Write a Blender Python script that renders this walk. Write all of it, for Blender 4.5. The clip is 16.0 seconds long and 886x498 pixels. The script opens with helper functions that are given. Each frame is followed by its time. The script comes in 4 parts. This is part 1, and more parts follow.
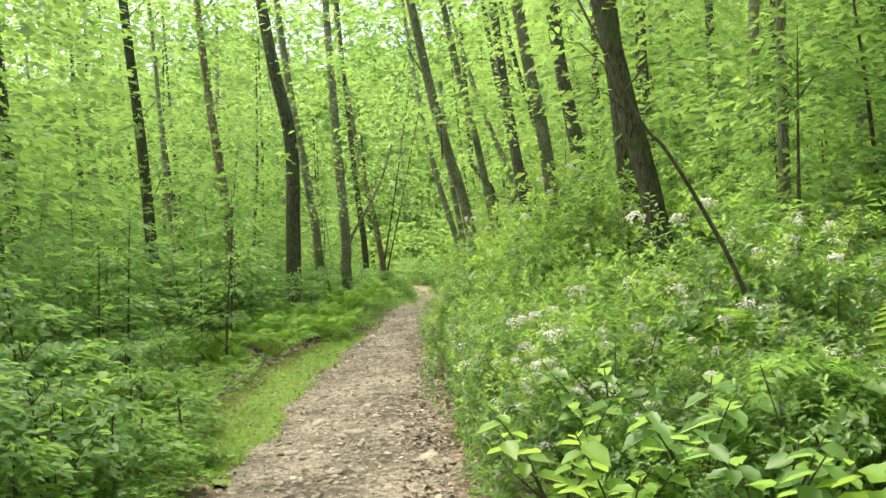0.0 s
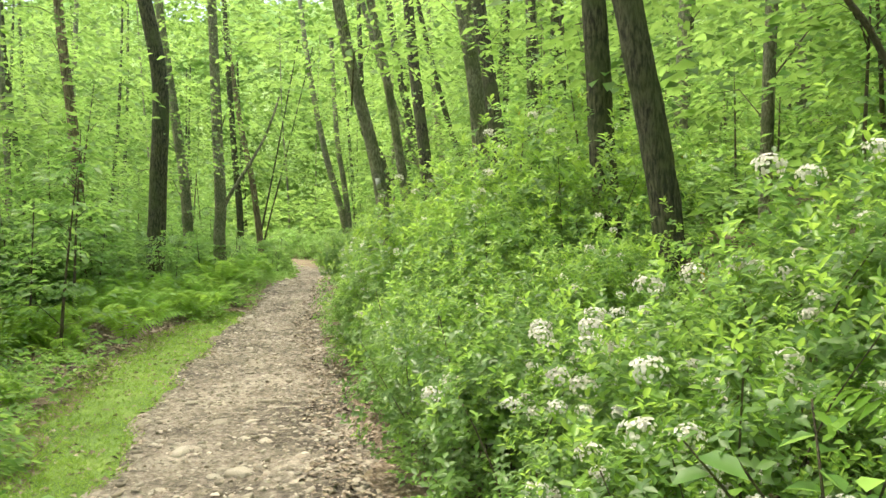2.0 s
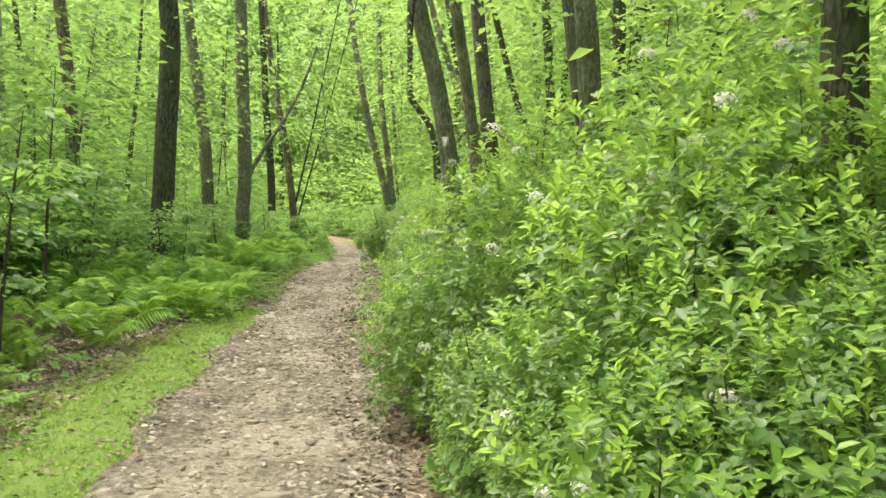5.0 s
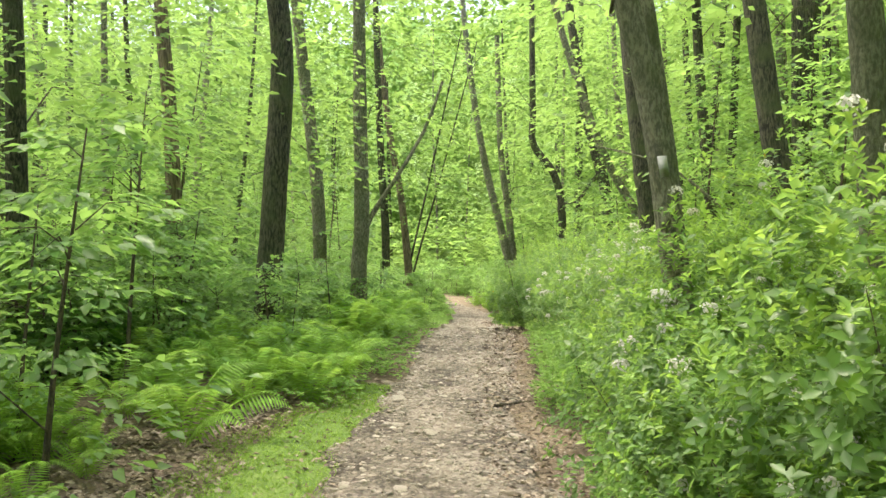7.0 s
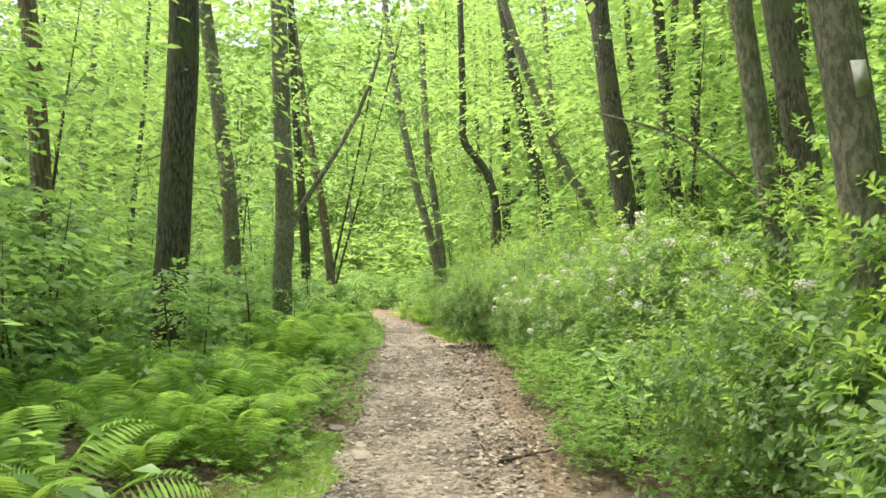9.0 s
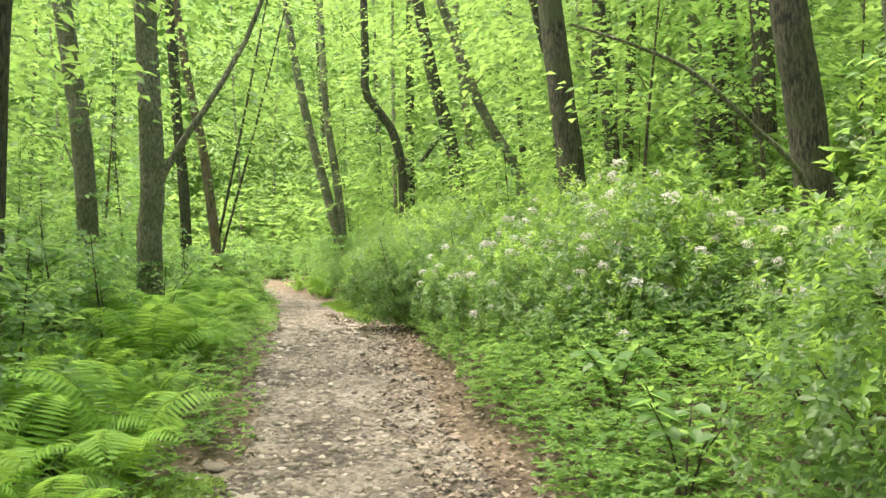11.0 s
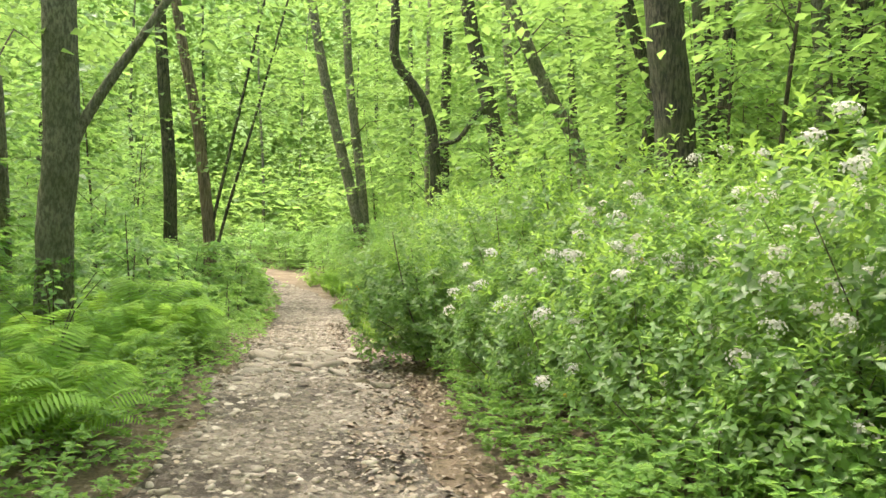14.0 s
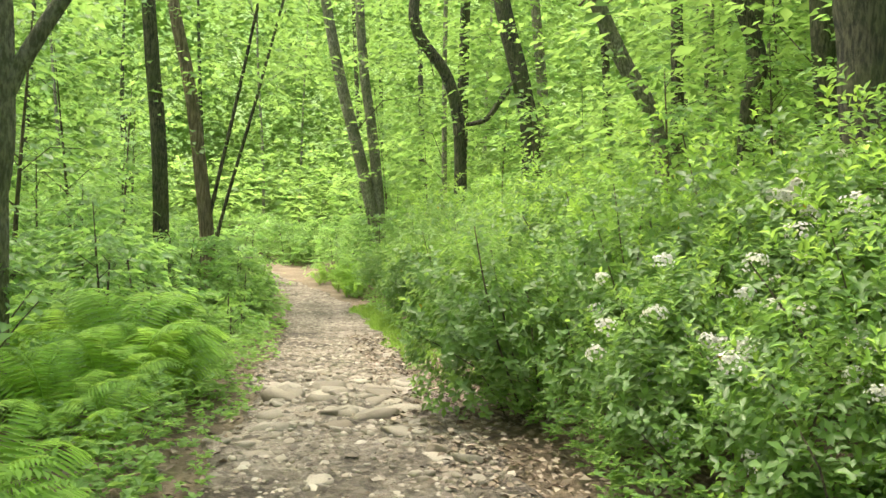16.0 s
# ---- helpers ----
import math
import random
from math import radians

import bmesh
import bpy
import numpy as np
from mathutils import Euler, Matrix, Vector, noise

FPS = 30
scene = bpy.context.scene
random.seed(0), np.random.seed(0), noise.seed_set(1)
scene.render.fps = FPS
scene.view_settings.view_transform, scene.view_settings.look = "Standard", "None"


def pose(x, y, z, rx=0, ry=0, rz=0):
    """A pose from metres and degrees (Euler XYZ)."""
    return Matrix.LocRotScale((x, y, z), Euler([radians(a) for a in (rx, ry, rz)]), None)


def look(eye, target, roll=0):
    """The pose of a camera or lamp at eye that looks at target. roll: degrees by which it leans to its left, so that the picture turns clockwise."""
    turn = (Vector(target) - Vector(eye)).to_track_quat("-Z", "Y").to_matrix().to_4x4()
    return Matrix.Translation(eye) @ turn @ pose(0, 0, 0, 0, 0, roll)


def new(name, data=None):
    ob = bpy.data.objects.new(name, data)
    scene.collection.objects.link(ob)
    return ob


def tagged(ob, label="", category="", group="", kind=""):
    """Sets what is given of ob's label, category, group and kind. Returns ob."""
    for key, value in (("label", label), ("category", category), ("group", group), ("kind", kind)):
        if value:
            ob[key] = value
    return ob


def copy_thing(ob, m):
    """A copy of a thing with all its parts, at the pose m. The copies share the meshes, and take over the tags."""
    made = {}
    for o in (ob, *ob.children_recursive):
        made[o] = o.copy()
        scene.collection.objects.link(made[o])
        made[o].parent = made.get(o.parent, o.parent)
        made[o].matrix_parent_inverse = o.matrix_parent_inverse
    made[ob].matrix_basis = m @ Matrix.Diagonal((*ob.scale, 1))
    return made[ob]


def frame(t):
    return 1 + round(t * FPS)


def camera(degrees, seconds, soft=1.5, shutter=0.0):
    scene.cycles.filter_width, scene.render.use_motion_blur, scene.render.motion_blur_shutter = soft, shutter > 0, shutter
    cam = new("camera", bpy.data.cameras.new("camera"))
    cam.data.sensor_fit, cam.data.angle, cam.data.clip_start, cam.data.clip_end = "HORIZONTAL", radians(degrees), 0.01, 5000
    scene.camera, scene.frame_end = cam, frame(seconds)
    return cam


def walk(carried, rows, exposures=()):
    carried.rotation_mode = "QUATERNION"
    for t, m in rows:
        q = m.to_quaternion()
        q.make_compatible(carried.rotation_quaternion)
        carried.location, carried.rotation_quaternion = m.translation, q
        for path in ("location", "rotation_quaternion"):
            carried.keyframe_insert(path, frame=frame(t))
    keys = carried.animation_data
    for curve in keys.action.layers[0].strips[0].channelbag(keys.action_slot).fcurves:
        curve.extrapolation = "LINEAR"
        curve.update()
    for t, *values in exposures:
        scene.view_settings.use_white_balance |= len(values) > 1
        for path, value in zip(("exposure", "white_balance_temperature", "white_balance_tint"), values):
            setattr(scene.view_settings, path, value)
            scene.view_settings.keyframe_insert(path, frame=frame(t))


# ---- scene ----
cam = camera(54.8, 16.0, soft=1.5)
METRES, EYE, TILT, LEAN, TURN = 19.5, 1.6, -0.2, 3.5, 0.0
ROWS = [
    (0.0, 0.0, 0.0, 0.0, -0.0, 0.0, 0.0),
    (0.5, -0.0075, 0.0357, -0.0028, -1.53, -2.56, -3.03),
    (1.0, -0.0112, 0.0686, -0.0034, -3.69, -2.67, -4.72),
    (1.5, -0.0174, 0.1009, -0.0052, -3.6, -2.37, -4.1),
    (2.0, -0.0222, 0.1334, -0.0056, -8.52, -1.32, -3.06),
    (2.5, -0.0264, 0.1642, -0.0057, -9.14, 0.09, -2.02),
    (3.0, -0.0253, 0.1946, -0.006, -11.24, 0.14, -1.47),
    (3.5, -0.0228, 0.2255, -0.0054, -10.27, 0.86, -2.73),
    (4.0, -0.0232, 0.2535, -0.0051, -8.79, 0.54, -5.63),
    (4.5, -0.0223, 0.2813, -0.0059, -6.42, -1.17, -6.03),
    (5.0, -0.023, 0.3106, -0.006, -5.92, -2.97, -4.59),
    (7.5, -0.0597, 0.4731, -0.0154, 1.57, 0.75, -4.53),
    (8.0, -0.0693, 0.5066, -0.0183, 1.09, 0.72, -4.06),
    (8.5, -0.0747, 0.5404, -0.0193, -3.62, 1.02, -3.1),
    (9.0, -0.0791, 0.5746, -0.0207, -5.34, 1.61, -3.26),
    (11.5, -0.0786, 0.7233, -0.0216, -13.88, -0.41, -2.64),
    (12.0, -0.0717, 0.7528, -0.0201, -15.57, 1.22, -1.69),
    (12.5, -0.0626, 0.7809, -0.0186, -19.13, 1.78, -0.74),
    (13.0, -0.0548, 0.809, -0.0178, -15.18, 0.79, -3.85),
    (13.5, -0.0486, 0.8373, -0.0161, -16.28, -1.0, -4.37),
    (14.0, -0.045, 0.8661, -0.0162, -10.24, -1.1, -4.85),
    (14.5, -0.0461, 0.8974, -0.0167, -9.95, -1.81, -4.16),
    (15.0, -0.0512, 0.9276, -0.0174, -8.53, -2.44, -3.47),
    (15.5, -0.0545, 0.9557, -0.0175, -9.49, -2.7, -3.41),
    (16.0, -0.0554, 0.9849, -0.0177, -10.41, -1.73, -4.66),
]
EXPOSURE = 1.95
walk(cam, [(t, pose(0, 0, EYE, TILT, LEAN, TURN) @ pose(METRES * x, METRES * y, METRES * z, 90 + pitch, roll, yaw)) for t, x, y, z, yaw, pitch, roll in ROWS],
     [(0.0, EXPOSURE - 0.17, 7050, 3), (1.5, EXPOSURE - 0.09, 7050, 3), (5.0, EXPOSURE - 0.06, 7000, 5), (8.5, EXPOSURE + 0.05, 6850, 9), (12.5, EXPOSURE + 0.1, 6850, 9), (16.0, EXPOSURE + 0.1, 7000, 5)])

# ---- world and sun: bright, thinly overcast noon sky above a beech and oak wood ----
SUN_ELEVATION, SUN_AZIMUTH = radians(72), radians(-65)
world = bpy.data.worlds.new("sky")
scene.world = world
world.use_nodes = True
wn = world.node_tree.nodes
sky = wn.new("ShaderNodeTexSky")
sky.sky_type = 'NISHITA'
sky.sun_disc = False
sky.sun_elevation, sky.sun_rotation = SUN_ELEVATION, SUN_AZIMUTH
sky.air_density, sky.dust_density, sky.ozone_density = 1.0, 6.0, 0.5
wn["Background"].inputs["Strength"].default_value = 0.15
world.node_tree.links.new(sky.outputs[0], wn["Background"].inputs[0])
sun_data = bpy.data.lights.new("sun", 'SUN')
sun_data.energy, sun_data.angle, sun_data.color = 0.9, radians(30), (1.0, 0.97, 0.92)
sun = new("sun", sun_data)
sun_from = Vector((math.sin(SUN_AZIMUTH) * math.cos(SUN_ELEVATION), math.cos(SUN_AZIMUTH) * math.cos(SUN_ELEVATION), math.sin(SUN_ELEVATION)))
sun.matrix_world = look(sun_from * 80, (0, 0, 0))

rng = np.random.default_rng(11)


# ---- materials ----
def material(name):
    m = bpy.data.materials.new(name)
    m.use_nodes = True
    n = m.node_tree.nodes
    return m, n, m.node_tree.links, n["Principled BSDF"]


def ramp(n, stops):
    r = n.new("ShaderNodeValToRGB")
    while len(r.color_ramp.elements) < len(stops):
        r.color_ramp.elements.new(0.5)
    for e, (p, c) in zip(r.color_ramp.elements, stops):
        e.position, e.color = p, (*c, 1)
    return r


def leaf_material(name, dark, light, through_colour, see_through=0.45, rough=0.5, gloss=0.35):
    """Leaf blades: a tone for each leaf, a drift of tone from plant to plant, light shining through."""
    m, n, l, p = material(name)
    geo, info = n.new("ShaderNodeNewGeometry"), n.new("ShaderNodeObjectInfo")
    tone = n.new("ShaderNodeMath")
    tone.operation = 'MULTIPLY_ADD'
    tone.inputs[1].default_value = 0.35
    l.new(info.outputs["Random"], tone.inputs[0])
    spread = n.new("ShaderNodeMath")
    spread.operation = 'MULTIPLY'
    spread.inputs[1].default_value = 0.65
    l.new(geo.outputs["Random Per Island"], spread.inputs[0])
    l.new(spread.outputs[0], tone.inputs[2])
    r = ramp(n, [(0.0, dark), (0.75, light), (1.0, tuple(min(1, c * 1.25) for c in light))])
    l.new(tone.outputs[0], r.inputs[0])
    tex, co = n.new("ShaderNodeTexNoise"), n.new("ShaderNodeTexCoord")
    tex.inputs["Scale"].default_value = 35
    l.new(co.outputs["Object"], tex.inputs["Vector"])
    mul = n.new("ShaderNodeMixRGB")
    mul.blend_type = 'MULTIPLY'
    mul.inputs[0].default_value = 0.35
    l.new(r.outputs[0], mul.inputs[1])
    l.new(tex.outputs["Fac"], mul.inputs[2])
    l.new(mul.outputs[0], p.inputs["Base Color"])
    p.inputs["Roughness"].default_value = rough
    p.inputs["Specular IOR Level"].default_value = gloss
    tr, mix = n.new("ShaderNodeBsdfTranslucent"), n.new("ShaderNodeMixShader")
    hue = n.new("ShaderNodeMixRGB")
    hue.blend_type = 'MULTIPLY'
    hue.inputs[0].default_value = 0.5
    hue.inputs[1].default_value = (*through_colour, 1)
    gain = n.new("ShaderNodeMath")
    gain.operation = 'MULTIPLY_ADD'
    gain.inputs[1].default_value, gain.inputs[2].default_value = 0.8, 0.35
    l.new(tone.outputs[0], gain.inputs[0])
    l.new(gain.outputs[0], hue.inputs[2])
    l.new(hue.outputs[0], tr.inputs["Color"])
    mix.inputs[0].default_value = see_through
    l.new(p.outputs[0], mix.inputs[1])
    l.new(tr.outputs[0], mix.inputs[2])
    l.new(mix.outputs[0], n["Material Output"].inputs["Surface"])
    return m


def bark_material(name, dark, light, moss=0.3, stretch=9.0):
    m, n, l, p = material(name)
    co, mp = n.new("ShaderNodeTexCoord"), n.new("ShaderNodeMapping")
    mp.inputs["Scale"].default_value = (1, 1, 1 / stretch)
    l.new(co.outputs["Object"], mp.inputs[0])
    furrow, patch = n.new("ShaderNodeTexNoise"), n.new("ShaderNodeTexNoise")
    furrow.inputs["Scale"].default_value, furrow.inputs["Detail"].default_value, furrow.inputs["Roughness"].default_value = 38, 10, 0.68
    patch.inputs["Scale"].default_value, patch.inputs["Detail"].default_value = 2.2, 6
    l.new(mp.outputs[0], furrow.inputs["Vector"])
    l.new(co.outputs["Object"], patch.inputs["Vector"])
    r = ramp(n, [(0.43, dark), (0.58, light)])
    l.new(furrow.outputs["Fac"], r.inputs[0])
    green = ramp(n, [(0.45, (0, 0, 0)), (0.7, (moss, moss, moss))])
    l.new(patch.outputs["Fac"], green.inputs[0])
    mix = n.new("ShaderNodeMixRGB")
    mix.inputs[2].default_value = (0.085, 0.105, 0.04, 1)
    l.new(green.outputs[0], mix.inputs[0])
    l.new(r.outputs[0], mix.inputs[1])
    l.new(mix.outputs[0], p.inputs["Base Color"])
    p.inputs["Roughness"].default_value = 0.92
    bump = n.new("ShaderNodeBump")
    bump.inputs["Strength"].default_value, bump.inputs["Distance"].default_value = 1.0, 0.06
    l.new(furrow.outputs["Fac"], bump.inputs["Height"])
    l.new(bump.outputs[0], p.inputs["Normal"])
    return m


def earth_material(name, stops, scale, fine, bump_height, rough=0.95, second=None):
    m, n, l, p = material(name)
    co = n.new("ShaderNodeTexCoord")
    big, small = n.new("ShaderNodeTexNoise"), n.new("ShaderNodeTexNoise")
    big.inputs["Scale"].default_value, big.inputs["Detail"].default_value = scale, 6
    small.inputs["Scale"].default_value, small.inputs["Detail"].default_value, small.inputs["Roughness"].default_value = fine, 10, 0.7
    grit = n.new("ShaderNodeTexVoronoi")
    grit.inputs["Scale"].default_value = fine * 1.6
    for t in (big, small, grit):
        l.new(co.outputs["Object"], t.inputs["Vector"])
    add = n.new("ShaderNodeMath")
    add.operation = 'MULTIPLY_ADD'
    add.inputs[1].default_value = 0.5
    l.new(big.outputs["Fac"], add.inputs[0])
    half = n.new("ShaderNodeMath")
    half.operation = 'MULTIPLY'
    half.inputs[1].default_value = 0.5
    l.new(small.outputs["Fac"], half.inputs[0])
    l.new(half.outputs[0], add.inputs[2])
    r = ramp(n, stops)
    l.new(add.outputs[0], r.inputs[0])
    mix = n.new("ShaderNodeMixRGB")
    mix.blend_type = 'MULTIPLY'
    mix.inputs[0].default_value = 0.45
    speck = ramp(n, [(0.0, (0.45, 0.42, 0.4)), (0.5, (1, 1, 1))])
    l.new(grit.outputs["Distance"], speck.inputs[0])
    l.new(r.outputs[0], mix.inputs[1])
    l.new(speck.outputs[0], mix.inputs[2])
    l.new(mix.outputs[0], p.inputs["Base Color"])
    p.inputs["Roughness"].default_value = rough
    bump = n.new("ShaderNodeBump")
    bump.inputs["Strength"].default_value, bump.inputs["Distance"].default_value = 1.0, bump_height
    l.new(small.outputs["Fac"], bump.inputs["Height"])
    l.new(bump.outputs[0], p.inputs["Normal"])
    return m


def island_material(name, stops, rough=0.85):
    """Small loose pieces: a tone for each piece, with grain."""
    m, n, l, p = material(name)
    geo, info, co, tex = n.new("ShaderNodeNewGeometry"), n.new("ShaderNodeObjectInfo"), n.new("ShaderNodeTexCoord"), n.new("ShaderNodeTexNoise")
    tex.inputs["Scale"].default_value, tex.inputs["Detail"].default_value = 25, 8
    l.new(co.outputs["Object"], tex.inputs["Vector"])
    add, wrap = n.new("ShaderNodeMath"), n.new("ShaderNodeMath")
    wrap.operation = 'FRACT'
    l.new(geo.outputs["Random Per Island"], add.inputs[0])
    l.new(info.outputs["Random"], add.inputs[1])
    l.new(add.outputs[0], wrap.inputs[0])
    r = ramp(n, stops)
    l.new(wrap.outputs[0], r.inputs[0])
    mix = n.new("ShaderNodeMixRGB")
    mix.blend_type = 'MULTIPLY'
    mix.inputs[0].default_value = 0.6
    l.new(r.outputs[0], mix.inputs[1])
    l.new(tex.outputs["Fac"], mix.inputs[2])
    l.new(mix.outputs[0], p.inputs["Base Color"])
    p.inputs["Roughness"].default_value = rough
    bump = n.new("ShaderNodeBump")
    bump.inputs["Strength"].default_value, bump.inputs["Distance"].default_value = 0.6, 0.01
    l.new(tex.outputs["Fac"], bump.inputs["Height"])
    l.new(bump.outputs[0], p.inputs["Normal"])
    return m


LEAF_TREE = leaf_material("beech_leaf", (0.06, 0.145, 0.032), (0.125, 0.24, 0.052), (0.43, 0.66, 0.16), 0.5, 0.5, 0.3)
LEAF_SAPLING = leaf_material("sapling_leaf", (0.065, 0.16, 0.04), (0.14, 0.275, 0.072), (0.43, 0.69, 0.16), 0.46, 0.4, 0.5)
LEAF_LAUREL = leaf_material("laurel_leaf", (0.045, 0.105, 0.028), (0.128, 0.235, 0.058), (0.35, 0.58, 0.12), 0.38, 0.4, 0.42)
LEAF_NEW = leaf_material("young_laurel_leaf", (0.14, 0.275, 0.042), (0.215, 0.375, 0.07), (0.52, 0.77, 0.14), 0.43, 0.42, 0.45)
LEAF_FERN = leaf_material("fern_leaf", (0.12, 0.25, 0.034), (0.2, 0.38, 0.06), (0.5, 0.78, 0.13), 0.43, 0.55, 0.3)
LEAF_HERB = leaf_material("herb_leaf", (0.09, 0.19, 0.042), (0.165, 0.305, 0.076), (0.42, 0.67, 0.14), 0.42, 0.5, 0.35)
LEAF_YELLOW = leaf_material("yellowed_leaf", (0.45, 0.28, 0.03), (0.55, 0.36, 0.05), (0.6, 0.4, 0.05), 0.35)
GRASS = leaf_material("grass_blade", (0.1, 0.2, 0.03), (0.18, 0.3, 0.05), (0.45, 0.66, 0.12), 0.35, 0.6, 0.2)
PETAL = leaf_material("laurel_petal", (0.66, 0.6, 0.56), (0.82, 0.8, 0.77), (0.85, 0.83, 0.8), 0.4, 0.6, 0.2)
BARK_DARK = bark_material("dark_oak_bark", (0.022, 0.021, 0.014), (0.125, 0.116, 0.074), 0.8, 4.0)
BARK_GREY = bark_material("grey_beech_bark", (0.125, 0.122, 0.085), (0.3, 0.29, 0.21), 0.75, 2.4)
BARK_RED = bark_material("reddish_dead_bark", (0.12, 0.088, 0.06), (0.29, 0.225, 0.16), 0.35)
TWIG = bark_material("twig_bark", (0.06, 0.05, 0.035), (0.15, 0.12, 0.08), 0.3, 3.0)
SOIL = earth_material("forest_floor", [(0.3, (0.07, 0.052, 0.034)), (0.5, (0.175, 0.132, 0.09)), (0.68, (0.31, 0.245, 0.175))], 1.3, 24, 0.04)
DIRT = earth_material("trodden_dirt", [(0.41, (0.07, 0.056, 0.044)), (0.5, (0.195, 0.165, 0.132)), (0.6, (0.37, 0.322, 0.268))], 1.1, 15, 0.07)
MOSSY = earth_material("mossy_turf", [(0.35, (0.06, 0.1, 0.022)), (0.5, (0.12, 0.2, 0.035)), (0.68, (0.19, 0.25, 0.06))], 2.0, 40, 0.015)
STONE = island_material("trail_stone", [(0.0, (0.22, 0.185, 0.145)), (0.4, (0.34, 0.3, 0.24)), (0.8, (0.47, 0.42, 0.35)), (1.0, (0.28, 0.23, 0.175))])
GRIT = island_material("trail_grit", [(0.0, (0.09, 0.073, 0.055)), (0.4, (0.21, 0.174, 0.135)), (0.8, (0.37, 0.32, 0.255)), (1.0, (0.53, 0.48, 0.4))])
LITTER = island_material("dry_leaf", [(0.0, (0.13, 0.096, 0.068)), (0.35, (0.27, 0.21, 0.155)), (0.7, (0.47, 0.395, 0.31)), (1.0, (0.2, 0.145, 0.102))])


# ---- mesh helpers ----
def raw_mesh(name, verts, faces, mat, smooth=False):
    """A mesh from arrays of corners and of equal-sided faces."""
    V, F = np.asarray(verts, dtype=np.float32), np.asarray(faces, dtype=np.int32)
    me = bpy.data.meshes.new(name)
    me.vertices.add(len(V))
    me.vertices.foreach_set("co", V.ravel())
    me.loops.add(F.size)
    me.loops.foreach_set("vertex_index", F.ravel())
    me.polygons.add(len(F))
    me.polygons.foreach_set("loop_start", np.arange(len(F), dtype=np.int32) * F.shape[1])
    if smooth:
        me.polygons.foreach_set("use_smooth", np.ones(len(F), dtype=bool))
    me.materials.append(mat)
    me.update(calc_edges=True)
    return me


def part(name, me, parent, label=""):
    ob = new(name, me)
    ob.parent = parent
    return tagged(ob, label)


def unit(a):
    return a / np.maximum(np.linalg.norm(a, axis=-1, keepdims=True), 1e-9)


def leaves(pos, along, up, length, width, fold=0.25, droop=0.0, oval=True):
    """Corners and faces of many leaf blades: each folded on its midrib, oval (four corners a side) or a plain pointed one."""
    pos, along = np.asarray(pos, float), unit(np.asarray(along, float))
    side = unit(np.cross(along, up))
    nor = np.cross(side, along)
    length, width = np.asarray(length)[:, None] * np.ones((len(pos), 1)), np.asarray(width)[:, None] * np.ones((len(pos), 1))
    if oval:
        prof = [(0, 0, 0), (0.3, 0.42, 1), (0.68, 0.4, 1), (1, 0, 0), (0.68, -0.4, 1), (0.3, -0.42, 1)]
        faces = [(0, 1, 2, 3), (0, 3, 4, 5)]
    else:
        prof = [(0, 0, 0), (0.5, 0.5, 1), (1, 0, 0), (0.5, -0.5, 1)]
        faces = [(0, 1, 2), (0, 2, 3)]
    out = []
    for a, s, lift in prof:
        out.append(pos + along * length * a + side * width * s + nor * (width * fold * lift - length * droop * a * a))
    V = np.stack(out, 1).reshape(-1, 3)
    k = len(prof)
    F = (np.arange(len(pos))[:, None, None] * k + np.array(faces)[None]).reshape(-1, len(faces[0]))
    return V, F


def tube(points, radii, sides=8, wobble=0.0, seed=0, cap=True):
    """A tapered tube along points; wobble roughens its girth."""
    g = np.random.default_rng(seed)
    pts = np.asarray(points, float)
    n = len(pts)
    tan = unit(np.gradient(pts, axis=0))
    ref = np.array([1.0, 0.0, 0.0]) if abs(tan[0][0]) < 0.8 else np.array([0.0, 1.0, 0.0])
    V = []
    ridge = 1 + wobble * g.uniform(-1, 1, sides)
    for i in range(n):
        a = unit(np.cross(tan[i], ref))
        b = np.cross(tan[i], a)
        an = np.arange(sides) / sides * 2 * math.pi
        rr = radii[i] * ridge * (1 + 0.4 * wobble * g.uniform(-1, 1, sides))
        V.append(pts[i] + np.cos(an)[:, None] * a * rr[:, None] + np.sin(an)[:, None] * b * rr[:, None])
    V = np.concatenate(V)
    F = [(i * sides + j, i * sides + (j + 1) % sides, (i + 1) * sides + (j + 1) % sides, (i + 1) * sides + j) for i in range(n - 1) for j in range(sides)]
    return V, np.array(F)


def merge(pieces):
    Vs, Fs, k = [], [], 0
    for V, F in pieces:
        Vs.append(V)
        Fs.append(np.asarray(F) + k)
        k += len(V)
    return np.concatenate(Vs), np.concatenate(Fs)


def smooth_line(points, n):
    """n points on a smooth line through the given ones."""
    p = np.asarray(points, float)
    t = np.linspace(0, len(p) - 1, n)
    out = []
    for s in t:
        i = min(int(s), len(p) - 2)
        u = s - i
        a, b, c, d = p[max(i - 1, 0)], p[i], p[i + 1], p[min(i + 2, len(p) - 1)]
        out.append(0.5 * (2 * b + (c - a) * u + (2 * a - 5 * b + 4 * c - d) * u * u + (3 * b - a - 3 * c + d) * u ** 3))
    return np.array(out)


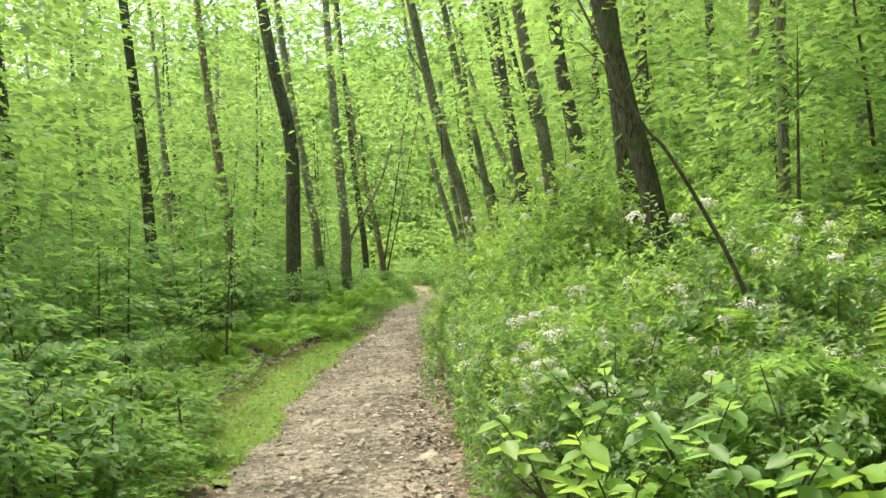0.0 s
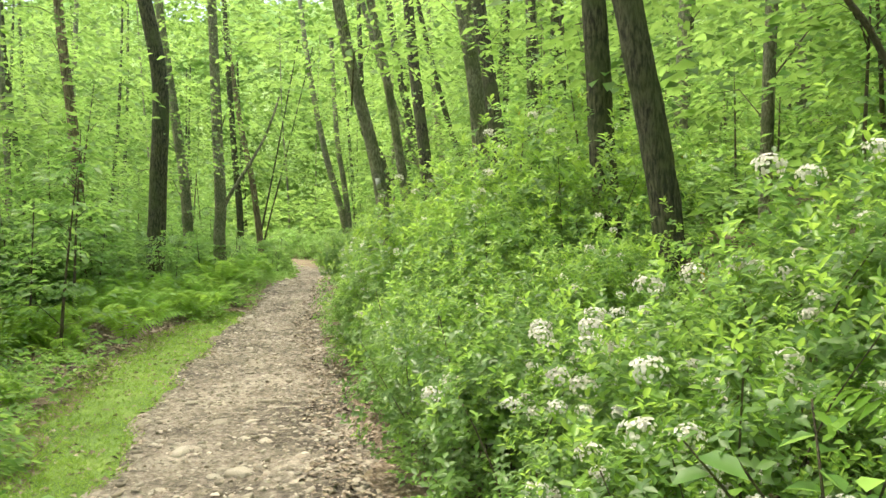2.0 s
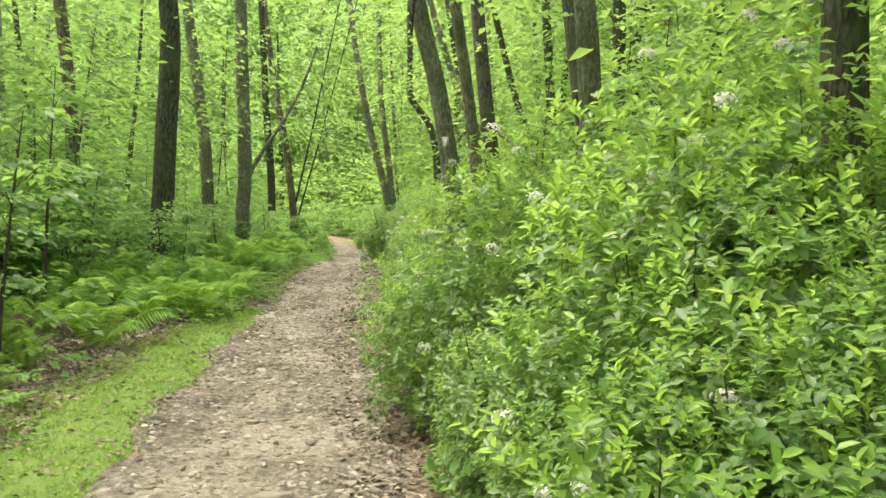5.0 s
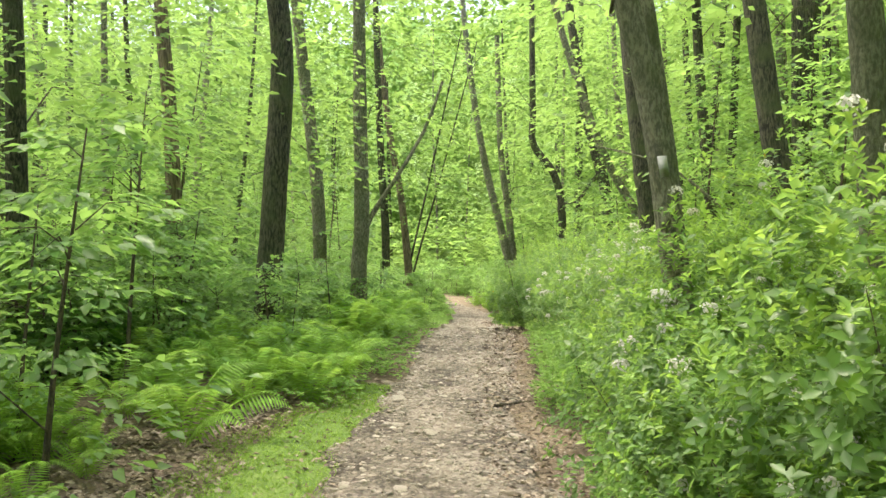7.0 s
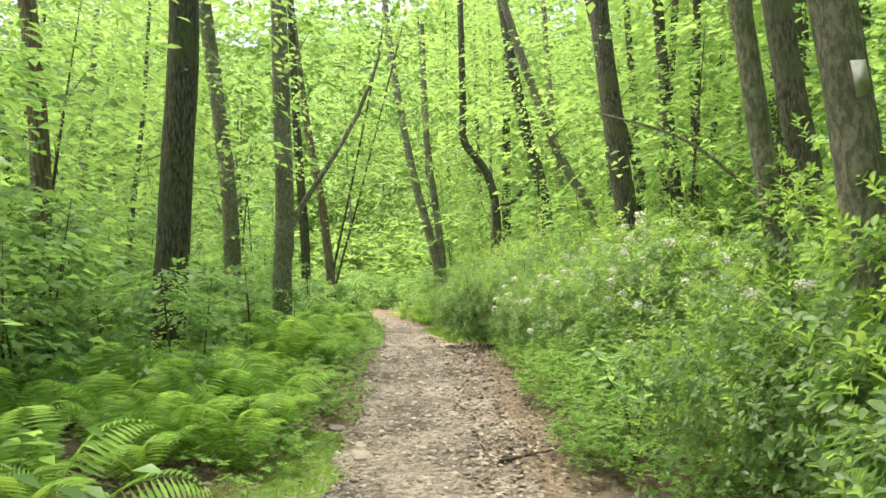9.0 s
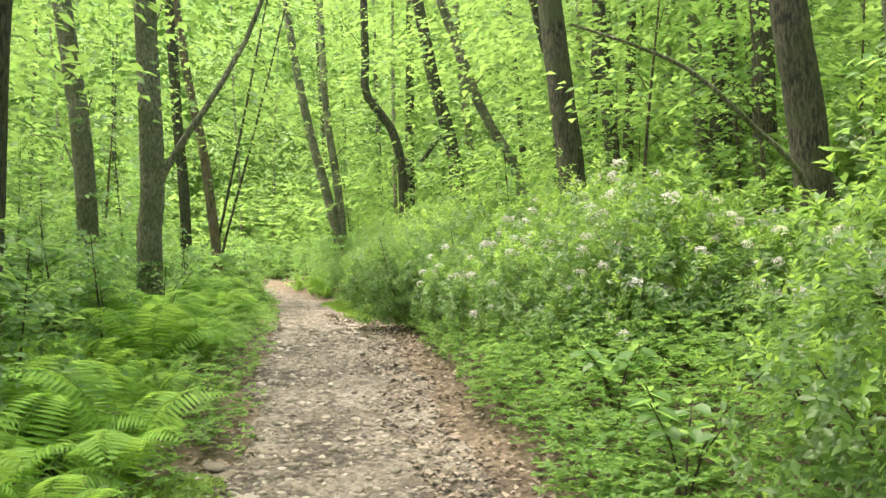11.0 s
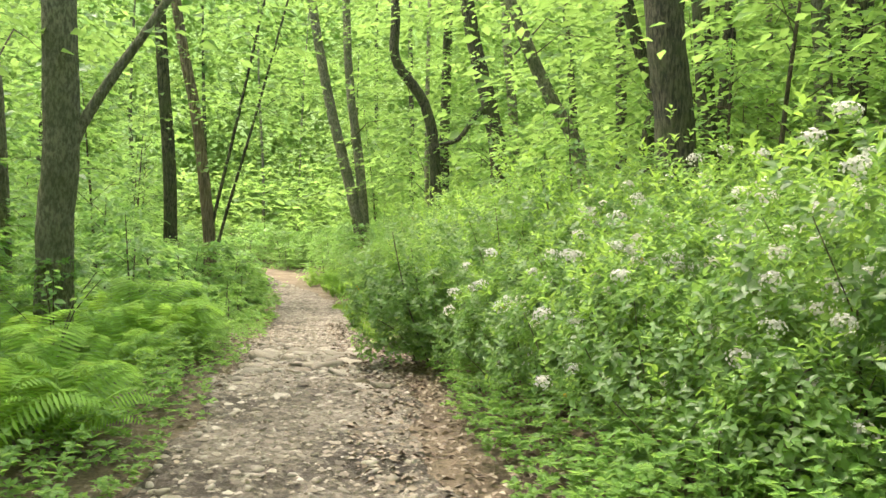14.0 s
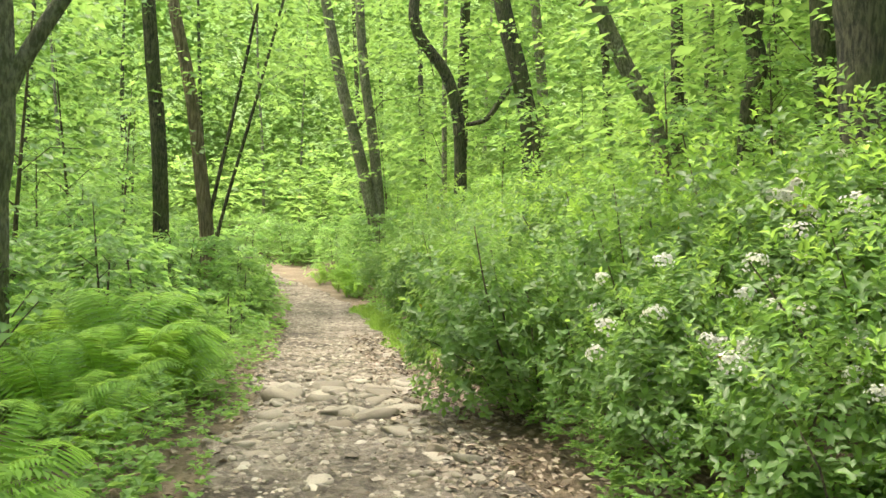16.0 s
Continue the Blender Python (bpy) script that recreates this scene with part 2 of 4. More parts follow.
# ---- the lie of the land ----
EDGE_Y = [-40, -5, 0, 6, 9, 12, 15, 17, 20, 23, 26, 29, 32, 35, 37.5, 40, 42, 44, 46, 52, 90]
EDGE_L = [-1.0, -1.1, -1.3, -1.86, -1.92, -2.02, -1.98, -1.88, -1.63, -1.48, -1.36, -1.25, -1.15, -1.08, -1.2, -1.65, -2.3, -3.2, -4.5, -9, -40]
EDGE_R = [0.6, 0.6, 0.5, 0.02, -0.06, -0.12, -0.3, -0.36, -0.16, 0.0, 0.05, 0.1, 0.12, 0.0, -0.38, -0.9, -1.5, -2.3, -3.3, -7.6, -38]
RISE_Y = [-40, 0, 6, 10, 16, 19, 21.5, 24, 26, 28, 30, 33, 36, 40, 46, 60, 120]
RISE_Z = [0, 0, -0.17, -0.25, -0.28, -0.22, -0.06, -0.05, -0.19, -0.3, -0.4, -0.48, -0.53, -0.52, -0.42, -0.3, 0.4]


def edge_left(y):
    return np.interp(y, EDGE_Y, EDGE_L) + 0.07 * np.sin(np.asarray(y) * 2.3) + 0.04 * np.sin(np.asarray(y) * 5.9 + 1)


def edge_right(y):
    return np.interp(y, EDGE_Y, EDGE_R) + 0.06 * np.sin(np.asarray(y) * 2.7 + 2) + 0.04 * np.sin(np.asarray(y) * 6.7)


def lie(x, y):
    """Height of the ground: a level trail, a hill to the right of it, a gentle fall to the left."""
    x, y = np.asarray(x, float), np.asarray(y, float)
    base = np.interp(y, RISE_Y, RISE_Z)
    u = np.clip(x - np.interp(np.minimum(y, 34), EDGE_Y, EDGE_R), 0, None)
    v = np.clip(np.interp(np.minimum(y, 34), EDGE_Y, EDGE_L) - x, 0, None)
    up = 0.27 * np.minimum(u, 30) * np.clip(u / 0.8, 0.35, 1)
    down = 0.06 * np.clip(v / 0.5, 0, 1) - 0.015 * np.minimum(v, 40)
    off = np.clip((u + v) / 1.5, 0, 1)
    bumps = off * (0.07 * np.sin(x * 1.1 + 0.7 * y) + 0.06 * np.sin(0.9 * y - 0.6 * x + 2) + 0.03 * np.sin(2.9 * x + 1.3 * y))
    hollow = 0.02 * np.sin(x * 2.4 + y * 1.1) * (1 - off)
    return base + up + down + bumps + hollow


def sheet(name, xs, ys, zfun, mat):
    X, Y = np.meshgrid(xs, ys)
    V = np.stack([X, Y, zfun(X, Y)], -1).reshape(-1, 3)
    w = len(xs)
    i = np.arange(len(ys) - 1)[:, None] * w + np.arange(w - 1)[None]
    F = np.stack([i, i + 1, i + 1 + w, i + w], -1).reshape(-1, 4)
    return raw_mesh(name, V, F, mat, True)


gx = np.concatenate([[-900, -300, -120, -70], np.arange(-45, -6, 1.0), np.arange(-6, 6, 0.2), np.arange(6, 46, 1.0), [70, 120, 300, 900]])
gy = np.concatenate([[-900, -300, -100, -50], np.arange(-20, 0, 1.0), np.arange(0, 40, 0.2), np.arange(40, 90, 1.5), [120, 200, 400, 900]])
ground = tagged(new("ground", sheet("ground", gx, gy, lie, SOIL)), "brown forest floor with soil and old leaves", "ground", kind="structure")


def crumbs(x, y):
    return 0.016 * noise.noise((x * 2.5, y * 2.5, 0.3)) + 0.022 * noise.noise((x * 6, y * 6, 4.1)) + 0.017 * noise.noise((x * 11, y * 11, 9.7))


def trail_top(x, y):
    """Height of the trail's surface."""
    return float(lie(x, y)) + 0.03 + crumbs(x, y)


def strip(name, left, right, ys, n, lift, mat, sink=0.03):
    """A band that follows the trail, its two rims sunk into the ground."""
    V, F = [], []
    for y in ys:
        a, b = float(left(y)), float(right(y))
        for k in range(n):
            s = k / (n - 1)
            x = a + (b - a) * s
            crumb = crumbs(x, y)
            rim = -sink if k in (0, n - 1) else 0.0
            V.append((x, y, float(lie(x, y)) + lift + crumb + rim))
    for j in range(len(ys) - 1):
        for k in range(n - 1):
            i = j * n + k
            F.append((i, i + 1, i + 1 + n, i + n))
    return raw_mesh(name, V, F, mat, True)


trail = tagged(new("path", strip("path", edge_left, edge_right, np.concatenate([np.arange(-8, 2.5, 0.3), np.arange(2.5, 30, 0.05), np.arange(30, 52, 0.2)]), 41, 0.03, DIRT)), "trodden brown dirt trail with stones and grit", "path", kind="structure")
verge_l = strip("grass_verge", lambda y: edge_left(y) - 0.05 - 0.72 * math.sin(math.pi * (y - 6.5) / 12.5) ** 0.7 - 0.16 * noise.noise((0, y * 1.3, 0)) - 0.12 * noise.noise((5, y * 4.0, 0)), lambda y: edge_left(y) + 0.06 + 0.16 * noise.noise((2, y * 2.1, 0)) + 0.1 * noise.noise((7, y * 6.0, 0)), np.arange(6.6, 18.9, 0.16), 8, 0.03, MOSSY)
tagged(new("grass_verge", verge_l), "mossy green turf strip beside the trail", "grass", kind="structure")
verge_r = strip("grass_verge", lambda y: edge_right(y) - 0.06, lambda y: edge_right(y) + 0.02 + 0.5 * math.sin(math.pi * (y - 27) / 7.2) ** 0.8, np.arange(27.1, 34.1, 0.16), 6, 0.03, MOSSY)
tagged(new("grass_verge", verge_r), "mossy green turf at the foot of the bank", "grass", kind="structure")


# ---- trees ----
def sprays(g, n, trunk_at, z0, z1, reach, per, leaf, flat=0.42, rise=0.3):
    """Leafy branches: twigs that leave the trunk, each with leaves in a flattish fan."""
    P, A, L, twigs = [], [], [], []
    for _ in range(n):
        z = g.uniform(z0, z1)
        base = np.array(trunk_at(z))
        az = g.uniform(0, 2 * math.pi)
        ln = reach(z) * g.uniform(0.55, 1.1)
        d = np.array([math.cos(az), math.sin(az), g.uniform(-0.05, rise)])
        d = d / np.linalg.norm(d)
        s = np.sqrt(g.uniform(0.08, 1, per))
        across = np.array([-d[1], d[0], 0.0])
        w = g.normal(0, 0.2, per) * ln * (0.35 + s)
        sag = -0.16 * ln * s ** 2
        p = base + d * (s * ln)[:, None] + across * w[:, None]
        p[:, 2] += sag + g.normal(0, 0.05 * ln, per)
        P.append(p)
        turn = np.sign(w) * g.uniform(0.3, 1.1, per)
        A.append(np.stack([d[0] * np.cos(turn) + across[0] * np.sin(turn), d[1] * np.cos(turn) + across[1] * np.sin(turn), g.uniform(-0.5, 0.1, per)], -1))
        L.append(leaf * g.uniform(0.5, 1.25, per))
        r = 0.004 + 0.004 * ln
        line = [base - np.array([0, 0, 0.22 * ln]), base + d * ln * 0.3 + (0, 0, 0.02 * ln), base + d * ln * 0.6 + across * 0.06 * ln, base + d * ln * 0.95 + (0, 0, -0.15 * ln)]
        twigs.append(tube(line, [r, r * 0.7, r * 0.45, r * 0.2], 4))
    P, A, L = np.concatenate(P), np.concatenate(A), np.concatenate(L)
    up = unit(np.stack([g.normal(0, flat, len(P)), g.normal(0, flat, len(P)), np.ones(len(P))], -1))
    return P, A, up, L, twigs


def make_tree(name, line, r0, r1, bark, seed, crown_from, crown_to, n, per, leaf, reach, label, limbs=(), sides=10, mat=None, oval=False, group="trees of the wood", keep_twigs=4):
    """A tree at the origin: line is its trunk (offsets from the base), tapering from r0 to r1."""
    g = np.random.default_rng(seed)
    tree = tagged(new(name), label, "tree", group)
    pts = smooth_line(line, max(8, int(len(line) * 5)))
    h = pts[:, 2]
    rad = np.interp(h, [h[0], h[0] + 0.35, h[-1]], [r0 * 1.35, r0, r1])
    V, F = tube(pts, rad, sides, 0.09, seed)
    part("trunk", raw_mesh("trunk", V, F, bark, True), tree)
    for lp, a, b in limbs:
        q = smooth_line(lp, 10)
        V, F = tube(q, np.linspace(a, b, 10), 7, 0.08, seed + 1)
        part("limb", raw_mesh("limb", V, F, bark, True), tree)
    if n:
        def on(z):
            return [np.interp(z, h, pts[:, 0]), np.interp(z, h, pts[:, 1]), z]
        P, A, up, L, twigs = sprays(g, n, on, crown_from, crown_to, reach, per, leaf)
        V, F = leaves(P, A, up, L, L * 0.58, 0.18, 0.1, oval)
        part("crown", raw_mesh("crown", V, F, mat or LEAF_TREE), tree)
        V, F = merge(twigs[:keep_twigs])
        tagged(part("twigwork", raw_mesh("twigwork", V, F, TWIG, True), tree), kind="stuff")
    return tree


def place(tree, x, y, turn=0.0, size=1.0, sink=0.06):
    tree.matrix_basis = Matrix.Translation((x, y, float(lie(x, y)) - sink)) @ Matrix.Rotation(turn, 4, 'Z') @ Matrix.Scale(size, 4)
    return tree


def fitted_tree(x, y, marks, r, bark, seed, label, top=13.0, crown=(6.5, 9.8), n=54, per=30, limbs=(), leaf=0.15):
    """A tree whose trunk passes through marks (x, z) in the world at depth y; above them it goes on in the same lean, easing upright."""
    zb = float(lie(x, y)) - 0.1
    pts = [(0, 0, 0)] + [(mx - x, 0, mz - zb) for mx, mz in marks]
    dx = (pts[-1][0] - pts[-2][0]) / max(pts[-1][2] - pts[-2][2], 0.3)
    ztop = top - zb
    steps = 4
    lz = pts[-1][2]
    for i in range(1, steps + 1):
        dz = (ztop - lz) / steps
        dx *= 0.75
        pts.append((pts[-1][0] + dx * dz, 0.1 * math.sin(i + seed), pts[-1][2] + dz))
    lim = [([(a - x, b - y, c - zb) for a, b, c in lp], ra, rb) for lp, ra, rb in limbs]
    low = 2.0 if y > 26 else 2.4 if y > 18 else 3.4
    t = make_tree("tree", pts, r, r * 0.45, bark, seed, low - zb, crown[1] - zb, n, per, leaf, lambda z: 2.6, label, lim, 12)
    t.matrix_basis = Matrix.Translation((x, y, zb))
    return t


DARK_LABEL = "tall dark-barked oak rising from green undergrowth"
GREY_LABEL = "tall grey smooth-barked beech among undergrowth"
HERO = [
    (-3.7, 20.8, [(-3.68, 0.73), (-3.59, 2.45), (-3.54, 4.41), (-3.87, 6.35)], 0.19, BARK_DARK, 1, DARK_LABEL),
    (-3.72, 26.0, [(-3.82, 2.25), (-4.01, 3.9), (-4.26, 5.77)], 0.155, BARK_GREY, 3, GREY_LABEL),
    (0.75, 14.6, [(0.42, 2.21), (0.16, 3.28), (-0.09, 4.48)], 0.098, BARK_GREY, 4, "leaning grey beech on the bank above laurel"),
    (1.27, 16.5, [(0.93, 2.5), (0.71, 3.86), (0.47, 5.05)], 0.08, BARK_GREY, 5, "slender leaning grey beech on the bank"),
    (2.05, 14.6, [(1.87, 2.9), (1.78, 3.73), (1.65, 4.55)], 0.13, BARK_GREY, 6, GREY_LABEL),
    (2.62, 24.0, [(2.52, 1.4), (2.42, 2.31), (2.32, 2.99)], 0.175, BARK_DARK, 7, DARK_LABEL),
    (3.85, 20.9, [(3.75, 1.89), (3.65, 2.54), (3.52, 3.22)], 0.2, BARK_DARK, 8, DARK_LABEL),
    (1.55, 37.0, [(2.48, 2.66), (2.2, 4.01), (1.5, 5.01), (1.46, 6.02)], 0.14, BARK_DARK, 10, "crooked dark tree with a bent trunk"),
    (2.4, 29.0, [(3.3, 2.26), (2.78, 3.19), (2.32, 4.17)], 0.11, BARK_GREY, 12, "leaning slender tree on the laurel bank"),
    (2.37, 9.0, [(2.3, 1.46), (2.24, 1.86), (2.13, 2.45), (2.02, 2.94)], 0.12, BARK_DARK, 13, "leaning oak with deeply furrowed mossy bark"),
    (2.6, 10.9, [(2.42, 2.3), (2.39, 2.96), (2.35, 3.5)], 0.14, BARK_DARK, 14, DARK_LABEL),
    (-3.0, 33.0, [(-3.05, 2.01), (-3.19, 3.85)], 0.125, BARK_DARK, 15, DARK_LABEL),
    (-2.4, 34.0, [(-2.42, 0.81), (-2.68, 3.01), (-2.98, 4.55)], 0.12, BARK_RED, 16, "slender reddish half-dead tree beside the trail"),
    (3.9, 28.0, [(3.93, 2.42), (4.03, 3.01), (3.65, 4.01)], 0.1, BARK_DARK, 17, "crooked slender tree on the slope"),
    (-5.5, 22.1, [(-5.5, 2.2), (-5.6, 3.76), (-5.75, 5.2)], 0.13, BARK_RED, 18, "slim reddish-barked tree in undergrowth"),
    (4.7, 27.6, [(4.65, 2.2), (4.57, 2.9), (4.5, 3.6)], 0.14, BARK_DARK, 19, DARK_LABEL),
]
for x, y, marks, r, bark, seed, label in HERO:
    if seed in (10, 12):
        x = {10: 2.5, 12: 3.6}[seed]
    grown = fitted_tree(x, y, marks, r, bark, seed, label, n=28 if seed in (7, 8) else 54)
    if seed == 4:
        leaning = grown
fitted_tree(-2.8, 24.4, [(-2.8, 1.2), (-2.76, 1.9), (-2.83, 4.15), (-2.9, 7.2)], 0.155, BARK_GREY, 2, "tall grey tree with one slanting side limb",
            limbs=[([(-2.78, 24.4, 1.5), (-2.62, 24.4, 1.95), (-2.36, 24.4, 2.4), (-2.07, 24.4, 2.84), (-1.6, 24.5, 3.7), (-1.3, 24.6, 4.6)], 0.055, 0.025)])
fitted_tree(4.1, 37.0, [(4.02, 2.77), (3.8, 3.94), (3.37, 5.48)], 0.22, BARK_DARK, 11, "tall dark oak with a drooping crooked limb",
            limbs=[([(3.75, 37, 4.1), (3.4, 36.9, 3.75), (3.0, 36.8, 3.2), (2.55, 36.7, 3.05)], 0.09, 0.04)])
for x, y, lean, r, bark, seed in ((6.5, 27.7, -0.12, 0.13, BARK_GREY, 31), (6.7, 26.3, -0.05, 0.1, BARK_DARK, 32), (5.1, 23.7, -0.04, 0.16, BARK_DARK, 33),
                                  (5.3, 28.6, 0.05, 0.11, BARK_DARK, 34), (7.1, 34.7, -0.1, 0.12, BARK_GREY, 35), (8.6, 30.0, -0.08, 0.12, BARK_GREY, 36)):
    up = float(lie(x, y))
    fitted_tree(x, y, [(x + lean, up + 1.5), (x + 2.2 * lean, up + 3.2), (x + 3.0 * lean, up + 5.0)], r, bark, seed, "slim straight forest tree on the slope", n=26)
# unseen oak, added only so its crown shades the bank at the start
fitted_tree(3.0, 2.9, [(3.0, 2.2), (2.95, 4.0), (2.9, 6.0)], 0.15, BARK_DARK, 37, DARK_LABEL, n=50)
twin = fitted_tree(0.95, 38.5, [(0.87, 0.86), (0.51, 2.37), (0.01, 4.27)], 0.15, BARK_GREY, 9, "twin-stemmed grey tree at the bend of the trail",
                   limbs=[([(0.95, 38.5, 0.1), (0.98, 38.5, 1.0), (0.78, 38.5, 2.93), (0.49, 38.5, 4.97), (0.3, 38.5, 9.0)], 0.15, 0.09)])

for x, y, dx, seed in ((-2.6, 34.0, 0.75, 21), (-2.55, 35.0, 0.95, 22)):
    pole_tree = make_tree("tree", [(0, 0, 0), (dx * 0.3, 0, 1.5), (dx, 0.1, 4.0), (dx * 2.2, 0.2, 8.5)], 0.035, 0.016, BARK_DARK, seed, 3.5, 8.5, 22, 26, 0.15, lambda z: 1.6, "slender leaning pole-like young tree", (), 7)
    place(pole_tree, x, y)

# the wood behind: a few kinds of tree, repeated with turn and size
g = np.random.default_rng(5)
KINDS = []
for k in range(6):
    hgt = 12 + 1.2 * k
    lean = g.uniform(-0.9, 0.9, 2)
    line = [(0, 0, 0), (lean[0] * 0.2, lean[1] * 0.2, hgt * 0.25), (lean[0] * 0.7 + g.uniform(-0.2, 0.2), lean[1] * 0.6, hgt * 0.55), (lean[0], lean[1], hgt)]
    r = [0.1, 0.16, 0.13, 0.2, 0.08, 0.15][k]
    KINDS.append(make_tree("tree", line, r, r * 0.35, [BARK_DARK, BARK_GREY, BARK_DARK, BARK_DARK, BARK_GREY, BARK_DARK][k], 40 + k, 1.2, hgt * 0.78, 100, 34, 0.225,
                           lambda z: 3.3, ["slim dark-stemmed forest tree with light green leaves", "grey beech with layered light green leaves"][k in (1, 4)], (), 8))
taken = [(h[0], h[1]) for h in HERO] + [(-2.8, 24.4), (4.1, 37), (0.95, 38.5)]
# first fourteen flank or back the start, mostly unseen, added to shade it
spots = [(-5.2, -3.5), (-4.6, 1.5), (-6.3, 4.6), (-8.2, 7.8), (3.6, -2.5), (4.2, 2.2), (5.6, 5.4), (6.4, 9.0), (-6.8, 10.8), (-7.4, 14.2), (4.9, 12.2), (-9.6, 11.0), (-1.4, -7.0), (1.6, -9.5), (-9.0, 18.0), (-11.2, 22.5), (-8.2, 26.2), (-12.5, 30.0), (-7.2, 32.0), (-10.0, 37.0)]
spots += [(5.4, 30.5), (6.6, 27.5), (7.6, 31.0), (6.0, 34.0), (8.6, 35.5), (5.2, 39.5), (7.2, 40.5), (9.8, 39.0), (3.3, 43.0), (9.4, 29.0), (11.0, 33.5)]
taken += spots
while len(spots) < 95:
    y = g.uniform(-12, 72)
    x = g.uniform(-34, 42)
    if y < 6:
        continue
    if y >= 6 and not -4 - 0.46 * y < x < 4 + 0.68 * y:
        continue
    if y < 42:
        mid = float(np.interp(y, EDGE_Y, EDGE_L) + np.interp(y, EDGE_Y, EDGE_R)) / 2
        if mid - 5.4 < x < mid + 5.0:
            continue
    elif y < 58 and -9 < x < 3.2 and len(spots) % 5:
        continue
    if all((x - a) ** 2 + (y - b) ** 2 > 4.0 for a, b in taken):
        spots.append((x, y))
        taken.append((x, y))
for i, (x, y) in enumerate(spots):
    t = KINDS[i] if i < 6 else copy_thing(KINDS[i % 6], Matrix())
    place(t, x, y, g.uniform(0, 6.28), g.uniform(0.8, 1.15))

# far woods: a dense screen of foliage clumps on all sides
g = np.random.default_rng(8)
n = 74000
an = np.concatenate([g.uniform(-0.75, 0.95, 62000), g.uniform(0, 2 * math.pi, 12000)])
rad = g.uniform(45, 58, n)
fx, fy = rad * np.sin(an), 22 + rad * np.cos(an)
fz = lie(fx, fy) + g.uniform(0, 1, n) ** 1.1 * 24
al = unit(g.normal(0, 1, (n, 3)) * (1, 1, 0.4))
fu = unit(g.normal(0, 0.5, (n, 3)) + (0, 0, 1))
size = np.where(np.arange(n) < 62000, 0.62, 1.1)
V, F = leaves(np.stack([fx, fy, fz], -1), al, fu, size * g.uniform(0.6, 1.25, n), size * g.uniform(0.4, 0.75, n), 0.2, 0.1, False)
tagged(new("far_woods", raw_mesh("far_woods", V, F, LEAF_TREE)), "distant light green woodland foliage", "woods", kind="stuff")


# glowing backdrop beyond the far woods: haze painted in pale green, uneven top
haze, n_, l_, p_ = material("painted_haze_glow")
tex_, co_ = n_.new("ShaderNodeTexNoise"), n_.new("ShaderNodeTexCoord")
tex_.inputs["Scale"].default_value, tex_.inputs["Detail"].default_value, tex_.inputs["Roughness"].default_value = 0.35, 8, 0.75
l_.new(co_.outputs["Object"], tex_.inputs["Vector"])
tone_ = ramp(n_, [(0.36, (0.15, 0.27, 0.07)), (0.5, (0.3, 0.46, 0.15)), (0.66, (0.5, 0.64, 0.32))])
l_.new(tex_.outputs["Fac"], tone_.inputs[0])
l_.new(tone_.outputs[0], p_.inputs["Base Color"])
# emission in the same tones stands in for airlight and lifts the far leaves
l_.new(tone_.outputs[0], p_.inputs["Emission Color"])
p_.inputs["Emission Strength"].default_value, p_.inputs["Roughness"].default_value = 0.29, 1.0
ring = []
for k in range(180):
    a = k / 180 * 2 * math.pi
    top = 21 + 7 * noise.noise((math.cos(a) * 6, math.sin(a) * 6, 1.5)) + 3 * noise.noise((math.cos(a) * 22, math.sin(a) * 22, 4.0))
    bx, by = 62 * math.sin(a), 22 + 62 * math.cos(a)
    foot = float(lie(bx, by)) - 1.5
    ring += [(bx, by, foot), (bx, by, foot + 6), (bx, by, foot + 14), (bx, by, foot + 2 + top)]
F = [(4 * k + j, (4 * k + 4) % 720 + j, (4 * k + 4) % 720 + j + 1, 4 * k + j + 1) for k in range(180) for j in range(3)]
tagged(new("backdrop", raw_mesh("backdrop", ring, F, haze)), "glowing backdrop of pale green wood with painted haze", "backdrop", kind="structure")


# ---- saplings and understory ----
def make_sapling(seed, hgt, n, per, leaf, reach, label, mat=LEAF_SAPLING, name="sapling", low=0.25, oval=False):
    g = np.random.default_rng(seed)
    lean = g.uniform(-0.25, 0.25, 2) * hgt * 0.5
    line = [(0, 0, 0), (lean[0] * 0.3, lean[1] * 0.3, hgt * 0.4), (lean[0], lean[1], hgt)]
    t = make_tree(name, line, 0.008 + 0.006 * hgt, 0.005, TWIG, seed, low * hgt, hgt, n, per, leaf, lambda z: reach * (1.15 - 0.6 * z / hgt), label, (), 6, mat, oval, "understory saplings", 7)
    tagged(t, category="sapling")
    return t


SAPLINGS = [
    make_sapling(61, 4.2, 42, 20, 0.142, 1.5, "thin understory sapling with layered green leaves"),
    make_sapling(62, 3.2, 36, 20, 0.132, 1.2, "thin understory sapling with layered green leaves"),
    make_sapling(63, 5.0, 50, 20, 0.142, 1.6, "thin understory sapling with layered green leaves"),
    make_sapling(64, 2.2, 30, 24, 0.11, 1.0, "bushy young beech in the undergrowth", low=0.1),
]
BUSHES = [
    make_sapling(71, 0.75, 34, 22, 0.085, 0.55, "low leafy bush beside the trail", LEAF_HERB, "bush", 0.05),
    make_sapling(72, 1.1, 42, 24, 0.095, 0.75, "low leafy bush beside the trail", LEAF_SAPLING, "bush", 0.05),
    make_sapling(73, 0.5, 26, 20, 0.07, 0.42, "small leafy bush beside the trail", LEAF_HERB, "bush", 0.05),
]
BUSHES += [
    make_sapling(74, 1.6, 62, 26, 0.092, 0.95, "spreading green shrub with layered oval leaves", LEAF_SAPLING, "bush", 0.12),
    make_sapling(75, 2.1, 66, 26, 0.1, 1.15, "tall spreading shrub with layered oval leaves", LEAF_SAPLING, "bush", 0.18),
]
for b in BUSHES:
    tagged(b, category="bush", group="bushes beside the trail")

used = set()


